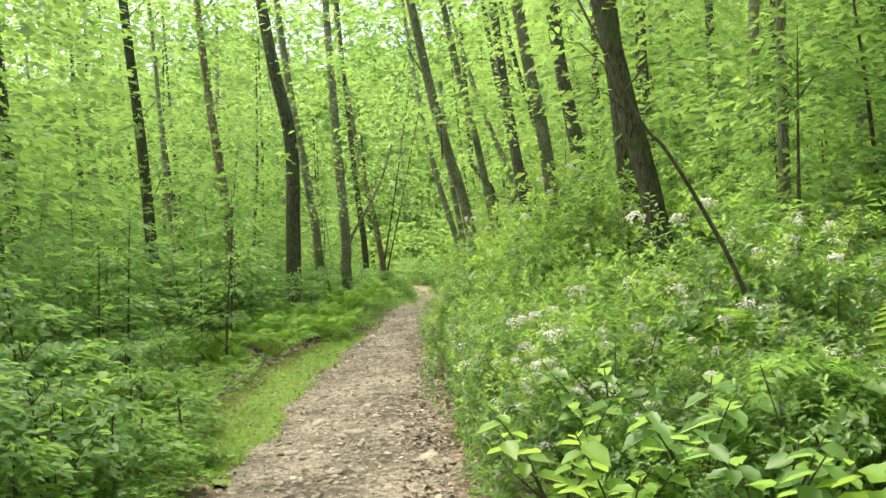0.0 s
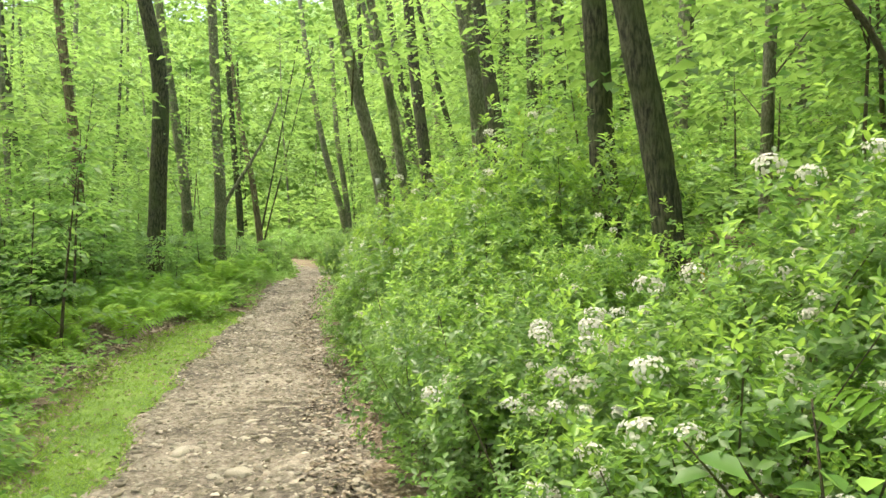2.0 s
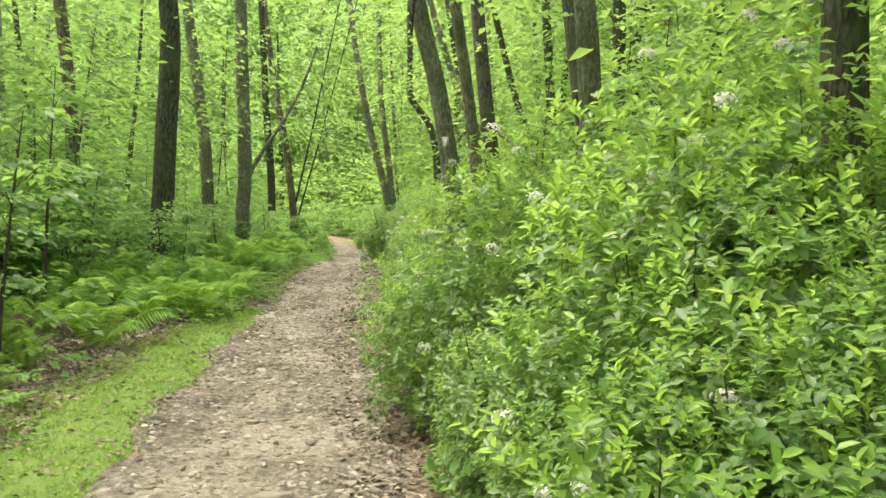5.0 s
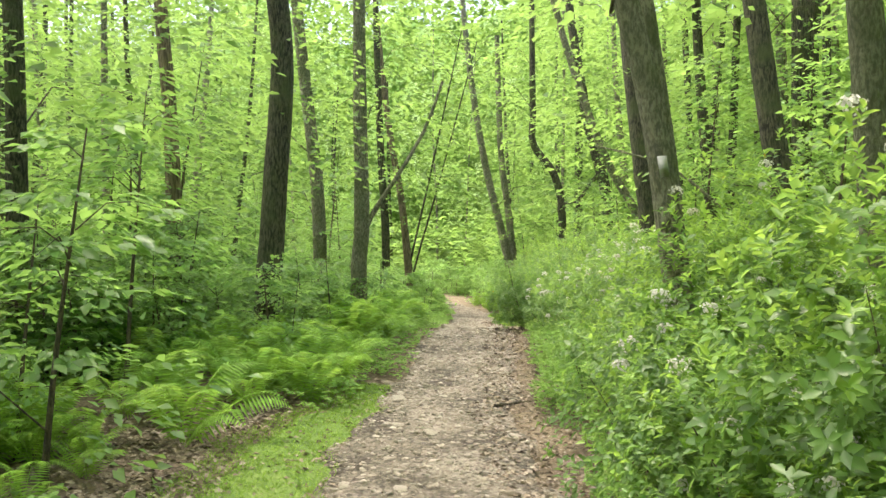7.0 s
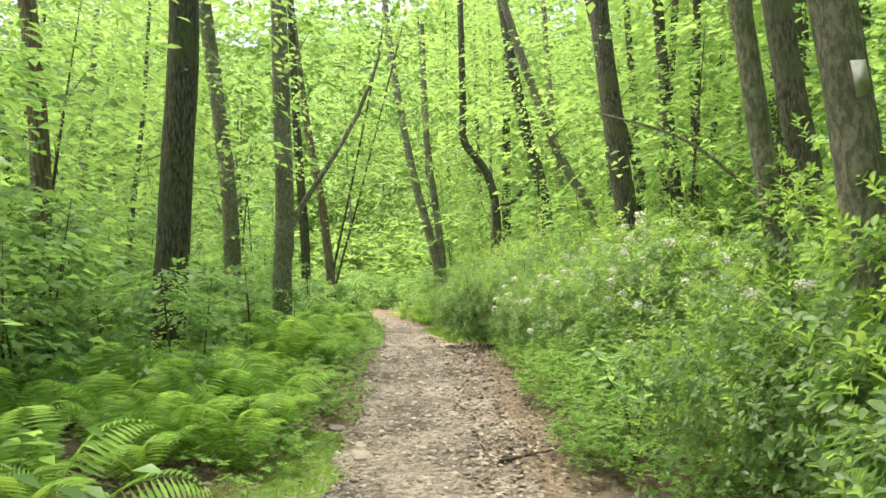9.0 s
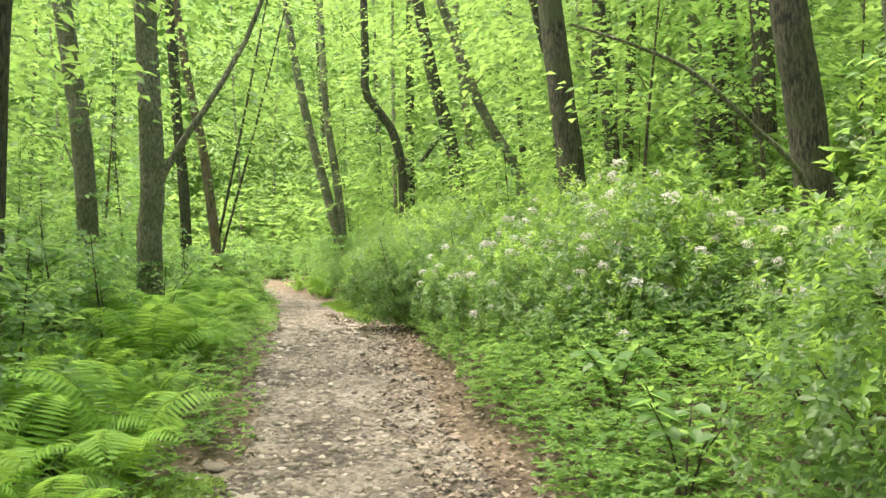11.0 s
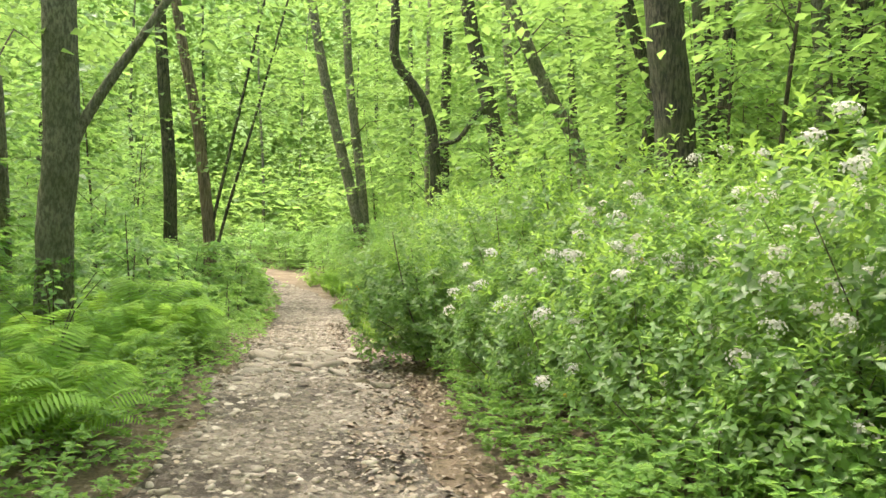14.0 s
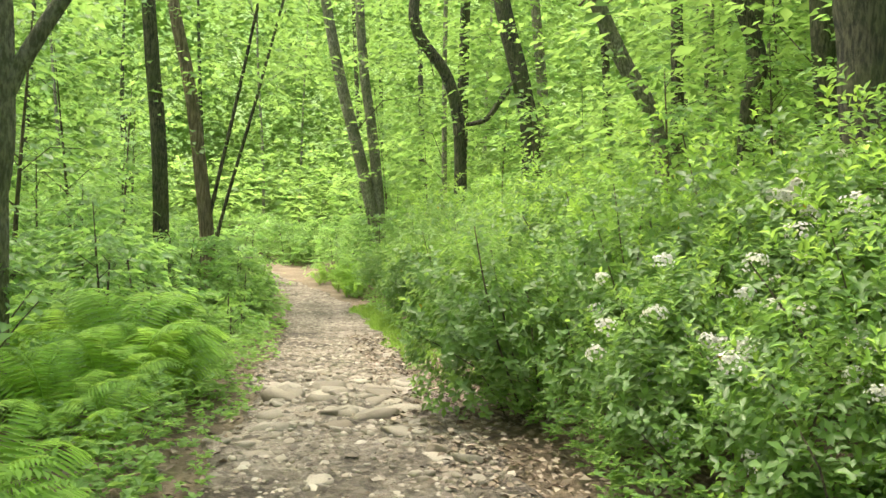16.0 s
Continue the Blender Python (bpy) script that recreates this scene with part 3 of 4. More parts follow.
def put(kinds, k, x, y, g, size=1.0, sink=0.03):
    src = kinds[k % len(kinds)]
    key = src.name
    t = src if key not in used else copy_thing(src, Matrix())
    used.add(key)
    return place(t, x, y, g.uniform(0, 6.28), size * g.uniform(0.85, 1.15), sink)


g = np.random.default_rng(21)
# left of the trail
for i in range(50):
    y = g.uniform(9, 42)
    v = g.uniform(4.2, 9.5) if y < 19 else g.uniform(3.0, 8.5)
    put(SAPLINGS, i, float(edge_left(y)) - v, y, g, 0.9)
for i in range(46):
    y = g.uniform(16, 48)
    put(SAPLINGS, i, float(edge_right(y)) + g.uniform(3.5, 12.0), y, g, 0.9)
for i in range(10):
    y = g.uniform(4, 16)
    put(SAPLINGS, i, float(edge_right(y)) + g.uniform(4.0, 9.0), y, g, 0.85)
for i in range(16):
    y = g.uniform(40, 52)
    put(SAPLINGS, i, g.uniform(1.2, 8) if i % 3 else g.uniform(-7.5, -6.0), y, g, 0.62)
for i in range(26):
    y = g.uniform(1.5, 6.6)
    put(BUSHES, [0, 2][i % 2], float(edge_left(y)) - g.uniform(0.5, 3.0), y, g, 0.95)
for i in range(80):
    y = g.uniform(17.5, 40)
    put(BUSHES, [1, 0, 1, 2][i % 4], float(edge_left(y)) - g.uniform(2.0 if y < 26 else 0.8, 4.5), y, g, 1.0)
for i in range(34):
    y = g.uniform(35, 46)
    put(BUSHES, [1, 0][i % 2], float(edge_left(y)) - g.uniform(0.5, 2.6), y, g, 1.05)
for i in range(14):
    put(BUSHES, [1, 0][i % 2], g.uniform(-2.4, 1.5), g.uniform(45.5, 49), g, 1.1)
for x, y, k, size in ((-2.75, 4.3, 3, 0.72), (-3.3, 5.5, 3, 0.85), (-3.05, 6.6, 3, 0.7), (-4.1, 7.0, 4, 0.8), (-4.4, 5.0, 4, 0.85), (-4.6, 8.6, 4, 0.9),
                      (-3.2, 18.9, 3, 0.8), (-3.4, 20.2, 3, 0.8), (-3.0, 21.6, 3, 0.5), (-3.05, 22.9, 3, 0.7), (-2.75, 24.5, 3, 0.55)):
    put(BUSHES, k, x, y, g, size)
for i in range(30):
    y = g.uniform(9, 20)
    put(BUSHES, 3 + i % 2, float(edge_left(y)) - g.uniform(3.0, 6.0) * (1.0 if y < 17 else 0.8), y, g, 0.9)
for i in range(36):
    y = g.uniform(20, 44)
    put(BUSHES, 3 + i % 2, float(edge_left(y)) - g.uniform(2.1, 5.0), y, g, 0.85)
for i in range(24):
    y = g.uniform(25.5, 37)
    put(BUSHES, [0, 2, 0][i % 3], float(edge_left(y)) - g.uniform(0.35, 1.1), y, g, 0.95)
for i in range(18):
    y = g.uniform(36, 47)
    put(BUSHES, 1 + 2 * (i % 2), float(edge_right(y)) + g.uniform(0.8, 4.0), y, g, 0.9)
for i in range(50):
    y = g.uniform(8, 20)
    put(BUSHES, [1, 0][i % 2], float(edge_left(y)) - g.uniform(3.0, 7.0), y, g, 1.0)


# ---- mountain laurel ----
def make_laurel(seed, wide, tall, rosettes, blooms, label, new_share=0.25, leaf=0.047, oval=True):
    g = np.random.default_rng(seed)
    bush = tagged(new("laurel_shrub"), label, "shrub", "laurels on the bank")
    lobes = [(0, 0, 0, 1.0)] + [(wide * 0.55 * math.cos(a), wide * 0.55 * math.sin(a), 0, g.uniform(0.55, 0.8)) for a in g.uniform(0, 6.28, 4)]
    old_p, old_d, new_p, new_d, tips = [], [], [], [], []
    for _ in range(rosettes):
        cx, cy, _, s = lobes[g.integers(len(lobes))]
        d = unit(g.normal(0, 1, 3))
        d[2] = abs(d[2]) * 1.15 - 0.45
        d = unit(d)
        f = g.uniform(0.55, 1.03) ** 0.6
        p = np.array([cx + d[0] * wide * s * 0.75 * f, cy + d[1] * wide * s * 0.75 * f, max(0.06, tall * (0.42 + 0.58 * d[2] * s * f + g.normal(0, 0.05)))])
        if g.random() < 0.2:
            p *= (0.95, 0.95, 0.35)
        face = unit(d * 0.6 + np.array([0, 0, 0.75]) + g.normal(0, 0.25, 3))
        young = d[2] > 0.15 and f > 0.86 and g.random() < new_share * 2
        (new_p if young else old_p).append(p)
        (new_d if young else old_d).append(face)
        if f > 0.9 and d[2] > 0.0:
            tips.append((p, face))

    def rosette(ps, ds, size, name, mat, spread, oval):
        if not ps:
            return
        P, A, U, S = [], [], [], []
        for p, d in zip(ps, ds):
            k = g.integers(5, 8)
            ref = unit(np.cross(d, [0.3, 0.9, 0.2]))
            b = np.cross(d, ref)
            an = np.arange(k) * 2.4 + g.uniform(0, 6)
            op = g.uniform(*spread, k)
            rad_ = np.cos(an)[:, None] * ref + np.sin(an)[:, None] * b
            A.append(rad_ * np.sin(op)[:, None] + d * np.cos(op)[:, None])
            U.append(d * np.sin(op)[:, None] - rad_ * np.cos(op)[:, None])
            P.append(p + d * 0.012 * np.arange(k)[:, None])
            S.append(size * g.uniform(0.7, 1.2, k))
        P, A, U, S = np.concatenate(P), np.concatenate(A), np.concatenate(U), np.concatenate(S)
        V, F = leaves(P, A, U, S, S * (0.5 if oval else 0.58), 0.22, 0.12, oval)
        part(name, raw_mesh(name, V, F, mat), bush)
    rosette(old_p, old_d, leaf, "foliage", LEAF_LAUREL, (0.85, 1.6), False)
    rosette(new_p, new_d, leaf * 0.95, "young_leaves", LEAF_NEW, (0.6, 1.3), oval)
    for i in range(7):
        p, d = tips[g.integers(len(tips))]
        r = g.uniform(0.004, 0.009)
        foot = np.array([p[0] * 0.25, p[1] * 0.25, -0.05])
        mid = foot + (p - foot) * 0.5 + g.normal(0, 0.07, 3)
        V, F = tube(smooth_line([foot, mid, p], 5), np.linspace(r, r * 0.4, 5), 5)
        part("stem", raw_mesh("stem", V, F, TWIG, True), bush)
    for _ in range(blooms):
        p, d = tips[g.integers(len(tips))]
        flowers, wide_ = [], g.uniform(0.75, 1.15)
        for _f in range(56):
            o = unit(g.normal(0, 1, 3) + d * 0.8)
            c = p + d * 0.095 + o * g.uniform(0.03, 0.058) * wide_ * np.array([1, 1, 0.7])
            ref = unit(np.cross(o, [0.2, 0.5, 0.8]))
            b = np.cross(o, ref)
            an = np.arange(5) / 5 * 6.283
            r_ = g.uniform(0.006, 0.0095)
            rim = c + r_ * (np.cos(an)[:, None] * ref + np.sin(an)[:, None] * b) + o * 0.006
            flowers.append((np.concatenate([[c], rim]), np.array([(0, 1 + k, 1 + (k + 1) % 5) for k in range(5)])))
        V, F = merge(flowers)
        tagged(part("bloom", raw_mesh("bloom", V, F, PETAL), bush, "white flower cluster"), kind="stuff")
    for _ in range(2):
        p, d = tips[g.integers(len(tips))]
        V, F = leaves([p], [d + g.normal(0, 0.4, 3)], [[0.1, -0.8, 0.4]], [leaf * 0.8], [leaf * 0.38])
        part("yellowed_leaf", raw_mesh("yellowed_leaf", V, F, LEAF_YELLOW), bush, "yellowed leaf")
    return bush


PLAIN, BLOOM = "glossy green mountain laurel without flowers", "mountain laurel with white flower clusters"
LAURELS = [
    make_laurel(81, 0.8, 1.45, 1000, 0, PLAIN, 0.3),
    make_laurel(82, 0.75, 1.3, 900, 20, BLOOM, 0.34, 0.05),
    make_laurel(83, 0.8, 1.15, 820, 22, BLOOM, 0.34, 0.05),
    make_laurel(84, 0.75, 1.2, 1060, 0, PLAIN, 0.08, 0.05),
    make_laurel(85, 0.7, 0.8, 540, 9, "low mountain laurel with a few white flowers", 0.22),
    make_laurel(86, 0.95, 2.2, 1020, 4, "tall mountain laurel with yellow-green young leaves", 0.45, 0.07),
    make_laurel(87, 0.95, 1.1, 260, 3, "mountain laurel farther up the bank", 0.25, 0.11, False),
    make_laurel(88, 1.1, 1.6, 320, 0, "mountain laurel farther up the bank", 0.25, 0.115, False),
]
g = np.random.default_rng(31)
lean_line = [(0, 0, 0), (-0.29, 0, 0.95), (-0.5, 0, 1.43), (-0.71, 0, 1.82), (-0.89, 0, 2.08), (-1.3, 0.1, 3.1)]
leaner = make_tree("sapling", lean_line, 0.018, 0.006, TWIG, 66, 1.9, 3.1, 7, 20, 0.07, lambda z: 0.7, "thin leaning sapling with bare lower stem", (), 6, LEAF_SAPLING, True, "understory saplings", 12)
tagged(leaner, category="sapling")
place(leaner, 2.1, 5.2)
for x, y, k, sc in ((3.4, 8.2, 1, 1.0), (2.9, 15.6, 1, 0.9), (3.3, 18.4, 0, 0.9), (4.3, 22.5, 0, 0.9),
                    (3.6, 25.2, 1, 0.9), (2.6, 27.0, 3, 0.9), (1.9, 31.0, 3, 0.9), (3.0, 33.0, 1, 1.0), (5.2, 20.0, 2, 0.9)):
    put(SAPLINGS, k, x, y, g, sc)
for x, y, k, sc in ((-4.5, 19.4, 3, 0.85), (-3.2, 20.0, 3, 0.62), (-2.9, 21.8, 3, 0.6), (-5.0, 21.2, 3, 0.9), (-3.6, 23.2, 3, 0.75), (-2.5, 26.2, 3, 0.6), (-3.9, 26.0, 3, 0.8), (-2.4, 29.5, 3, 0.65), (-5.6, 18.2, 3, 0.9), (-3.7, 7.4, 3, 0.8), (-4.6, 8.6, 1, 1.0), (-4.2, 10.2, 3, 0.9), (-5.6, 11.0, 2, 1.0), (-4.9, 13.0, 1, 1.0), (-3.75, 14.3, 3, 1.05), (-4.4, 15.2, 3, 1.0), (-5.3, 6.4, 0, 1.0), (-6.6, 9.0, 2, 1.0), (-4.4, 17.4, 1, 1.0)):
    put(SAPLINGS, k, x, y, g, sc)
for x, y, k, sc in ((-2.55, 5.4, 1, 0.9), (-3.0, 6.3, 1, 1.0), (-2.7, 7.1, 0, 1.0), (-3.4, 7.9, 1, 1.0), (-2.3, 4.4, 0, 0.9), (-3.3, 5.0, 1, 0.9), (-4.2, 6.8, 1, 1.1), (-3.5, 9.2, 1, 0.9), (-4.4, 10.2, 1, 1.0), (-3.9, 11.6, 1, 0.9)):
    put(BUSHES, k, x, y, g, sc)
for i in range(16):
    y = g.uniform(3.6, 9.2)
    put(BUSHES, [0, 2, 0][i % 3], float(edge_left(y)) - g.uniform(0.4, 1.3), y, g, 0.9)
# bank along the first stretch
for y in np.arange(5.0, 13.0, 0.72):
    put(LAURELS, [2, 1, 1][int(y / 0.72) % 3] if y < 6.9 else [0, 3, 0, 1][int(y / 0.72) % 4], float(edge_right(y)) + 0.6 + g.uniform(-0.08, 0.12), y, g, 0.9)
for y in np.arange(4.6, 9.0, 0.85):
    put(LAURELS, [1, 2, 2][int(y / 0.85) % 3], float(edge_right(y)) + 1.6 + g.uniform(-0.2, 0.2), y, g, 0.78)
for x, y, k, s in ((1.75, 6.1, 1, 1.15), (1.35, 5.4, 2, 1.1), (2.3, 6.4, 1, 1.1), (2.5, 5.2, 2, 1.0)):
    put(LAURELS, k, x, y, g, s)
for x, y, s in ((1.6, 7.6, 0.6), (2.6, 7.6, 0.42), (3.1, 8.5, 0.42), (3.6, 9.4, 0.5), (1.0, 9.6, 0.88), (1.35, 10.6, 1.0), (0.95, 11.5, 0.92), (1.5, 12.4, 1.0), (1.8, 9.9, 1.2), (2.4, 11.8, 1.0), (1.9, 13.4, 0.95), (2.9, 12.8, 1.0)):
    put(LAURELS, 5, x, y, g, s)
for x, y in ((0.95, 8.7), (1.45, 8.5), (0.8, 10.2)):
    put(LAURELS, 0, x, y, g, 0.95)
for y in (3.5, 4.2):
    put(LAURELS, 3, float(edge_right(y)) + 0.75, y, g, 0.58)
    put(LAURELS, 3, float(edge_right(y)) + 1.6, y, g, 0.75)
for x, y, k, s in ((0.5, 13.3, 1, 1.15), (0.62, 13.9, 5, 0.75), (0.95, 14.3, 5, 0.8), (0.8, 15.1, 1, 1.1), (0.72, 15.8, 0, 1.02), (1.4, 16.0, 5, 0.84), (1.5, 15.0, 5, 0.95)):
    put(LAURELS, k, x, y, g, s)
# low stretch, then the flowering edge, then the dark one
for y in np.arange(17.2, 19.0, 0.8):
    put(LAURELS, [4, 2][int(y / 0.8) % 2], float(edge_right(y)) + 2.1 + g.uniform(-0.1, 0.2), y, g, 0.85)
for y in np.arange(19.3, 23.4, 0.72):
    if y > 20:
        put(LAURELS, [4, 2, 1][int(y / 0.72) % 3], float(edge_right(y)) + (1.0 if y < 21.2 else 0.75) + g.uniform(-0.05, 0.15), y, g, 1.0)
    put(LAURELS, [2, 1][int(y / 0.72) % 2], float(edge_right(y)) + 1.8 + g.uniform(-0.15, 0.15), y, g, 1.12)
for y in np.arange(23.4, 36.0, 0.8):
    put(LAURELS, 3, float(edge_right(y)) + (0.62 if y < 27 else 1.0) + g.uniform(-0.05, 0.12), y, g, 1.0)
    put(LAURELS, 3 if int(y / 0.8) % 3 else 0, float(edge_right(y)) + (1.6 if y < 27 else 1.9) + g.uniform(-0.15, 0.15), y, g, 1.3)
for y in np.arange(15.5, 36.0, 1.0):
    put(LAURELS, [6, 2, 6, 2 if y < 27 else 7][int(y) % 4], float(edge_right(y)) + 2.8 + g.uniform(-0.3, 0.3), y, g, 1.05)
for i in range(80):
    y = g.uniform(4, 44)
    put(LAURELS, 6 + i % 2, float(edge_right(y)) + g.uniform(3.0, 9.5), y, g, 0.9)


# ---- ferns ----
def make_fern(seed, fronds, length):
    g = np.random.default_rng(seed)
    fern = tagged(new("fern"), "bright green fern with arching feathered fronds", "fern", "ferns beside the trail")
    n = 24
    s = np.linspace(0.1, 1, n)
    line = np.stack([s * 0 , s * length * 0.72, length * (1.2 * s - 0.8 * s ** 2.3)], -1)
    tan = unit(np.gradient(line, axis=0))
    P, A, U, L, W = [], [], [], [], []
    for sg in (-1, 1):
        P.append(line)
        A.append(unit(np.stack([np.full(n, sg * 1.0), np.full(n, 0.35), -0.15 * np.ones(n)], -1)))
        U.append(np.stack([np.zeros(n), -tan[:, 2], tan[:, 1]], -1))
        ln = length * 0.21 * np.sin(np.pi * (0.12 + 0.86 * s)) ** 0.8 + 0.01
        L.append(ln)
        W.append(np.full(n, length * 0.019))
    V, F = leaves(np.concatenate(P), np.concatenate(A), np.concatenate(U), np.concatenate(L), np.concatenate(W) * 1.25, 0.12, 0.15, False)
    rv, rf = tube(np.concatenate([[[0, 0, -0.03]], line[::3]]), np.linspace(0.005, 0.001, 9), 3)
    rf = np.concatenate([rf[:, [0, 1, 2]], rf[:, [0, 2, 3]]])
    V, F = merge([(V, F), (rv, rf)])
    me = raw_mesh("frond", V, F, LEAF_FERN)
    for k in range(fronds):
        f = part("frond", me, fern)
        f.matrix_basis = Matrix.Rotation(k / fronds * 6.283 + g.uniform(-0.35, 0.35), 4, 'Z') @ Matrix.Rotation(g.uniform(-0.15, 0.6), 4, 'X') @ Matrix.Rotation(g.uniform(-0.3, 0.3), 4, 'Y') @ Matrix.Scale(g.uniform(0.65, 1.1), 4)
    return fern


FERNS = [make_fern(91, 9, 0.75), make_fern(92, 8, 0.6), make_fern(93, 10, 0.9)]
BRACKEN = [make_fern(94, 6, 1.35)]
g = np.random.default_rng(41)
for i in range(36):
    y = g.uniform(13.2, 19.5)
    put(FERNS, i, float(edge_left(y)) - g.uniform(1.25, 3.6) * (1.0 if y < 17 else 0.75), y, g, 0.95, 0.0)
for i in range(26):
    y = g.uniform(18.2, 26.5)
    put(FERNS, i, float(edge_left(y)) - g.uniform(0.5, 1.6), y, g, 1.0, 0.0)
for i in range(26):
    y = g.uniform(20.3, 25.6)
    put(FERNS, i, float(edge_left(y)) - g.uniform(0.4, 2.1), y, g, 0.95, 0.0)
for i, (x, y) in enumerate(((-2.45, 17.2), (-2.75, 17.6), (-3.0, 16.9), (-2.3, 18.3), (-3.35, 17.3), (-2.65, 18.7), (-3.5, 16.4), (-3.2, 15.6))):
    put(FERNS, 2 * (i % 2), x, y, g, 1.0, 0.0)
for i in range(12):
    y = g.uniform(7.5, 11.5)
    put(FERNS, i, float(edge_left(y)) - g.uniform(0.9, 2.2), y, g, 0.75, 0.0)
for i in range(26):
    y = g.uniform(35.5, 41)
    put(FERNS, i, float(edge_right(y)) + g.uniform(0.3, 2.4), y, g, 0.9, 0.0)
for x, y in ((1.5, 4.7), (1.95, 5.0), (2.2, 4.2)):
    put(BRACKEN, 0, x, y, g, 0.95, 0.0)


# ---- low herbs, grass, litter ----
def scatter(name, n, pick, mat, size, label, category, seed, per=5, tilt=0.9, oval=False, aspect=0.5, lift=0.1):
    """Many little plants or leaves too small to count, each a tuft of blades."""
    g = np.random.default_rng(seed)
    xy = np.array([pick(g) for _ in range(n)])
    z = lie(xy[:, 0], xy[:, 1])
    h = g.uniform(0.3, 1.0, n) * lift
    P = np.repeat(np.stack([xy[:, 0], xy[:, 1], z + h + 0.02], -1), per, 0)
    an = g.uniform(0, 6.283, n * per)
    A = np.stack([np.cos(an), np.sin(an), g.normal(0.25, 0.25, n * per) * tilt], -1)
    U = unit(g.normal(0, 0.35, (n * per, 3)) + (0, 0, 1))
    S = size * g.uniform(0.6, 1.2, n * per)
    V, F = leaves(P, A, U, S, S * aspect, 0.2, 0.15, oval)
    return tagged(new(name, raw_mesh(name, V, F, mat)), label, category, kind="stuff")


def left_band(y0, y1, v0, v1):
    def pick(g):
        y = g.uniform(y0, y1)
        return float(edge_left(y)) - g.uniform(v0, v1), y
    return pick


def right_band(y0, y1, u0, u1):
    def pick(g):
        y = g.uniform(y0, y1)
        return float(edge_right(y)) + g.uniform(u0, u1), y
    return pick


scatter("herbs", 3600, right_band(14.6, 20.5, 0.4, 2.0), LEAF_HERB, 0.048, "low green herbs on the bank", "herbs", 51, per=8, lift=0.32)
scatter("herbs", 2600, right_band(16.4, 20.2, 0.25, 2.6), LEAF_HERB, 0.042, "fine green herbs on the open bank", "herbs", 75, per=8, lift=0.5)
scatter("herbs", 2200, right_band(16.8, 24.5, 0.2, 1.0), LEAF_HERB, 0.042, "fine green herbs at the foot of flowering laurel", "herbs", 74, per=8, lift=0.3)
scatter("herbs", 2600, right_band(1.0, 14.6, 0.1, 0.8), LEAF_HERB, 0.05, "low green herbs at the foot of laurel", "herbs", 52, per=8, lift=0.22)
scatter("herbs", 2400, right_band(20.0, 36.0, 0.25, 1.2), LEAF_HERB, 0.045, "low green herbs at the foot of laurel", "herbs", 53, per=8, lift=0.16)
scatter("herbs", 3200, left_band(0.5, 7.5, 0.1, 3.5), LEAF_HERB, 0.052, "low green herbs beside the trail", "herbs", 54, per=8, lift=0.25)
scatter("herbs", 1500, left_band(19.0, 36.0, -0.05, 0.5), LEAF_HERB, 0.042, "low green herbs beside the trail", "herbs", 65, per=8, lift=0.12)
scatter("herbs", 3600, left_band(16.5, 44.0, 0.2, 3.5), LEAF_HERB, 0.052, "low green herbs beside the trail", "herbs", 55, per=8, lift=0.22)
scatter("herbs", 5200, left_band(6.0, 44.0, 2.4, 12.0), LEAF_HERB, 0.08, "green herbs covering the forest floor", "herbs", 56, lift=0.35)
scatter("herbs", 5000, right_band(3.0, 46.0, 1.2, 14.0), LEAF_HERB, 0.068, "green herbs covering the slope", "herbs", 57, per=7, lift=0.35)


scatter("herbs", 1300, left_band(17.0, 27.0, 0.15, 1.1), LEAF_HERB, 0.055, "lush green herbs among ferns beside the trail", "herbs", 73, per=8, lift=0.28)
scatter("herbs", 1800, left_band(6.0, 13.0, 0.75, 3.2), LEAF_HERB, 0.075, "low green herbs behind the turf", "herbs", 66, lift=0.3)
scatter("herbs", 3000, right_band(14.5, 36.0, 1.2, 5.0), LEAF_HERB, 0.06, "green herbs between the laurels", "herbs", 67, per=8, lift=0.5)
scatter("undergrowth", 10000, right_band(5.0, 60.0, 2.6, 26.0), LEAF_SAPLING, 0.17, "dense green undergrowth on the hillside", "undergrowth", 62, per=4, lift=1.1)
scatter("undergrowth", 6500, left_band(9.0, 60.0, 3.0, 22.0), LEAF_SAPLING, 0.16, "dense green undergrowth in the wood", "undergrowth", 63, per=4, lift=1.0)
scatter("undergrowth", 3000, lambda g: (g.uniform(-1.0, 6), g.uniform(43.5, 60)), LEAF_SAPLING, 0.17, "dense green undergrowth beyond the bend", "undergrowth", 64, per=4, lift=0.9)

scatter("undergrowth", 5200, lambda g: (g.uniform(-26, 34), g.uniform(46, 68)), LEAF_TREE, 0.36, "tall green undergrowth closing the far wood", "undergrowth", 69, per=4, lift=3.4)

scatter("undergrowth", 2600, lambda g: (g.uniform(-16, -4.5), g.uniform(-8, 12)), LEAF_SAPLING, 0.16, "dense green undergrowth in the wood", "undergrowth", 71, per=4, lift=0.8)
scatter("undergrowth", 2200, lambda g: (g.uniform(4.5, 14), g.uniform(-8, 8)), LEAF_SAPLING, 0.16, "dense green undergrowth on the slope", "undergrowth", 72, per=4, lift=0.8)


def verge_pick(g):
    y = g.uniform(6.8, 18.6)
    return float(edge_left(y)) + 0.1 - g.uniform(0, 1) ** 0.8 * (0.2 + 0.95 * math.sin(math.pi * (y - 6.5) / 12.5) ** 0.7), y


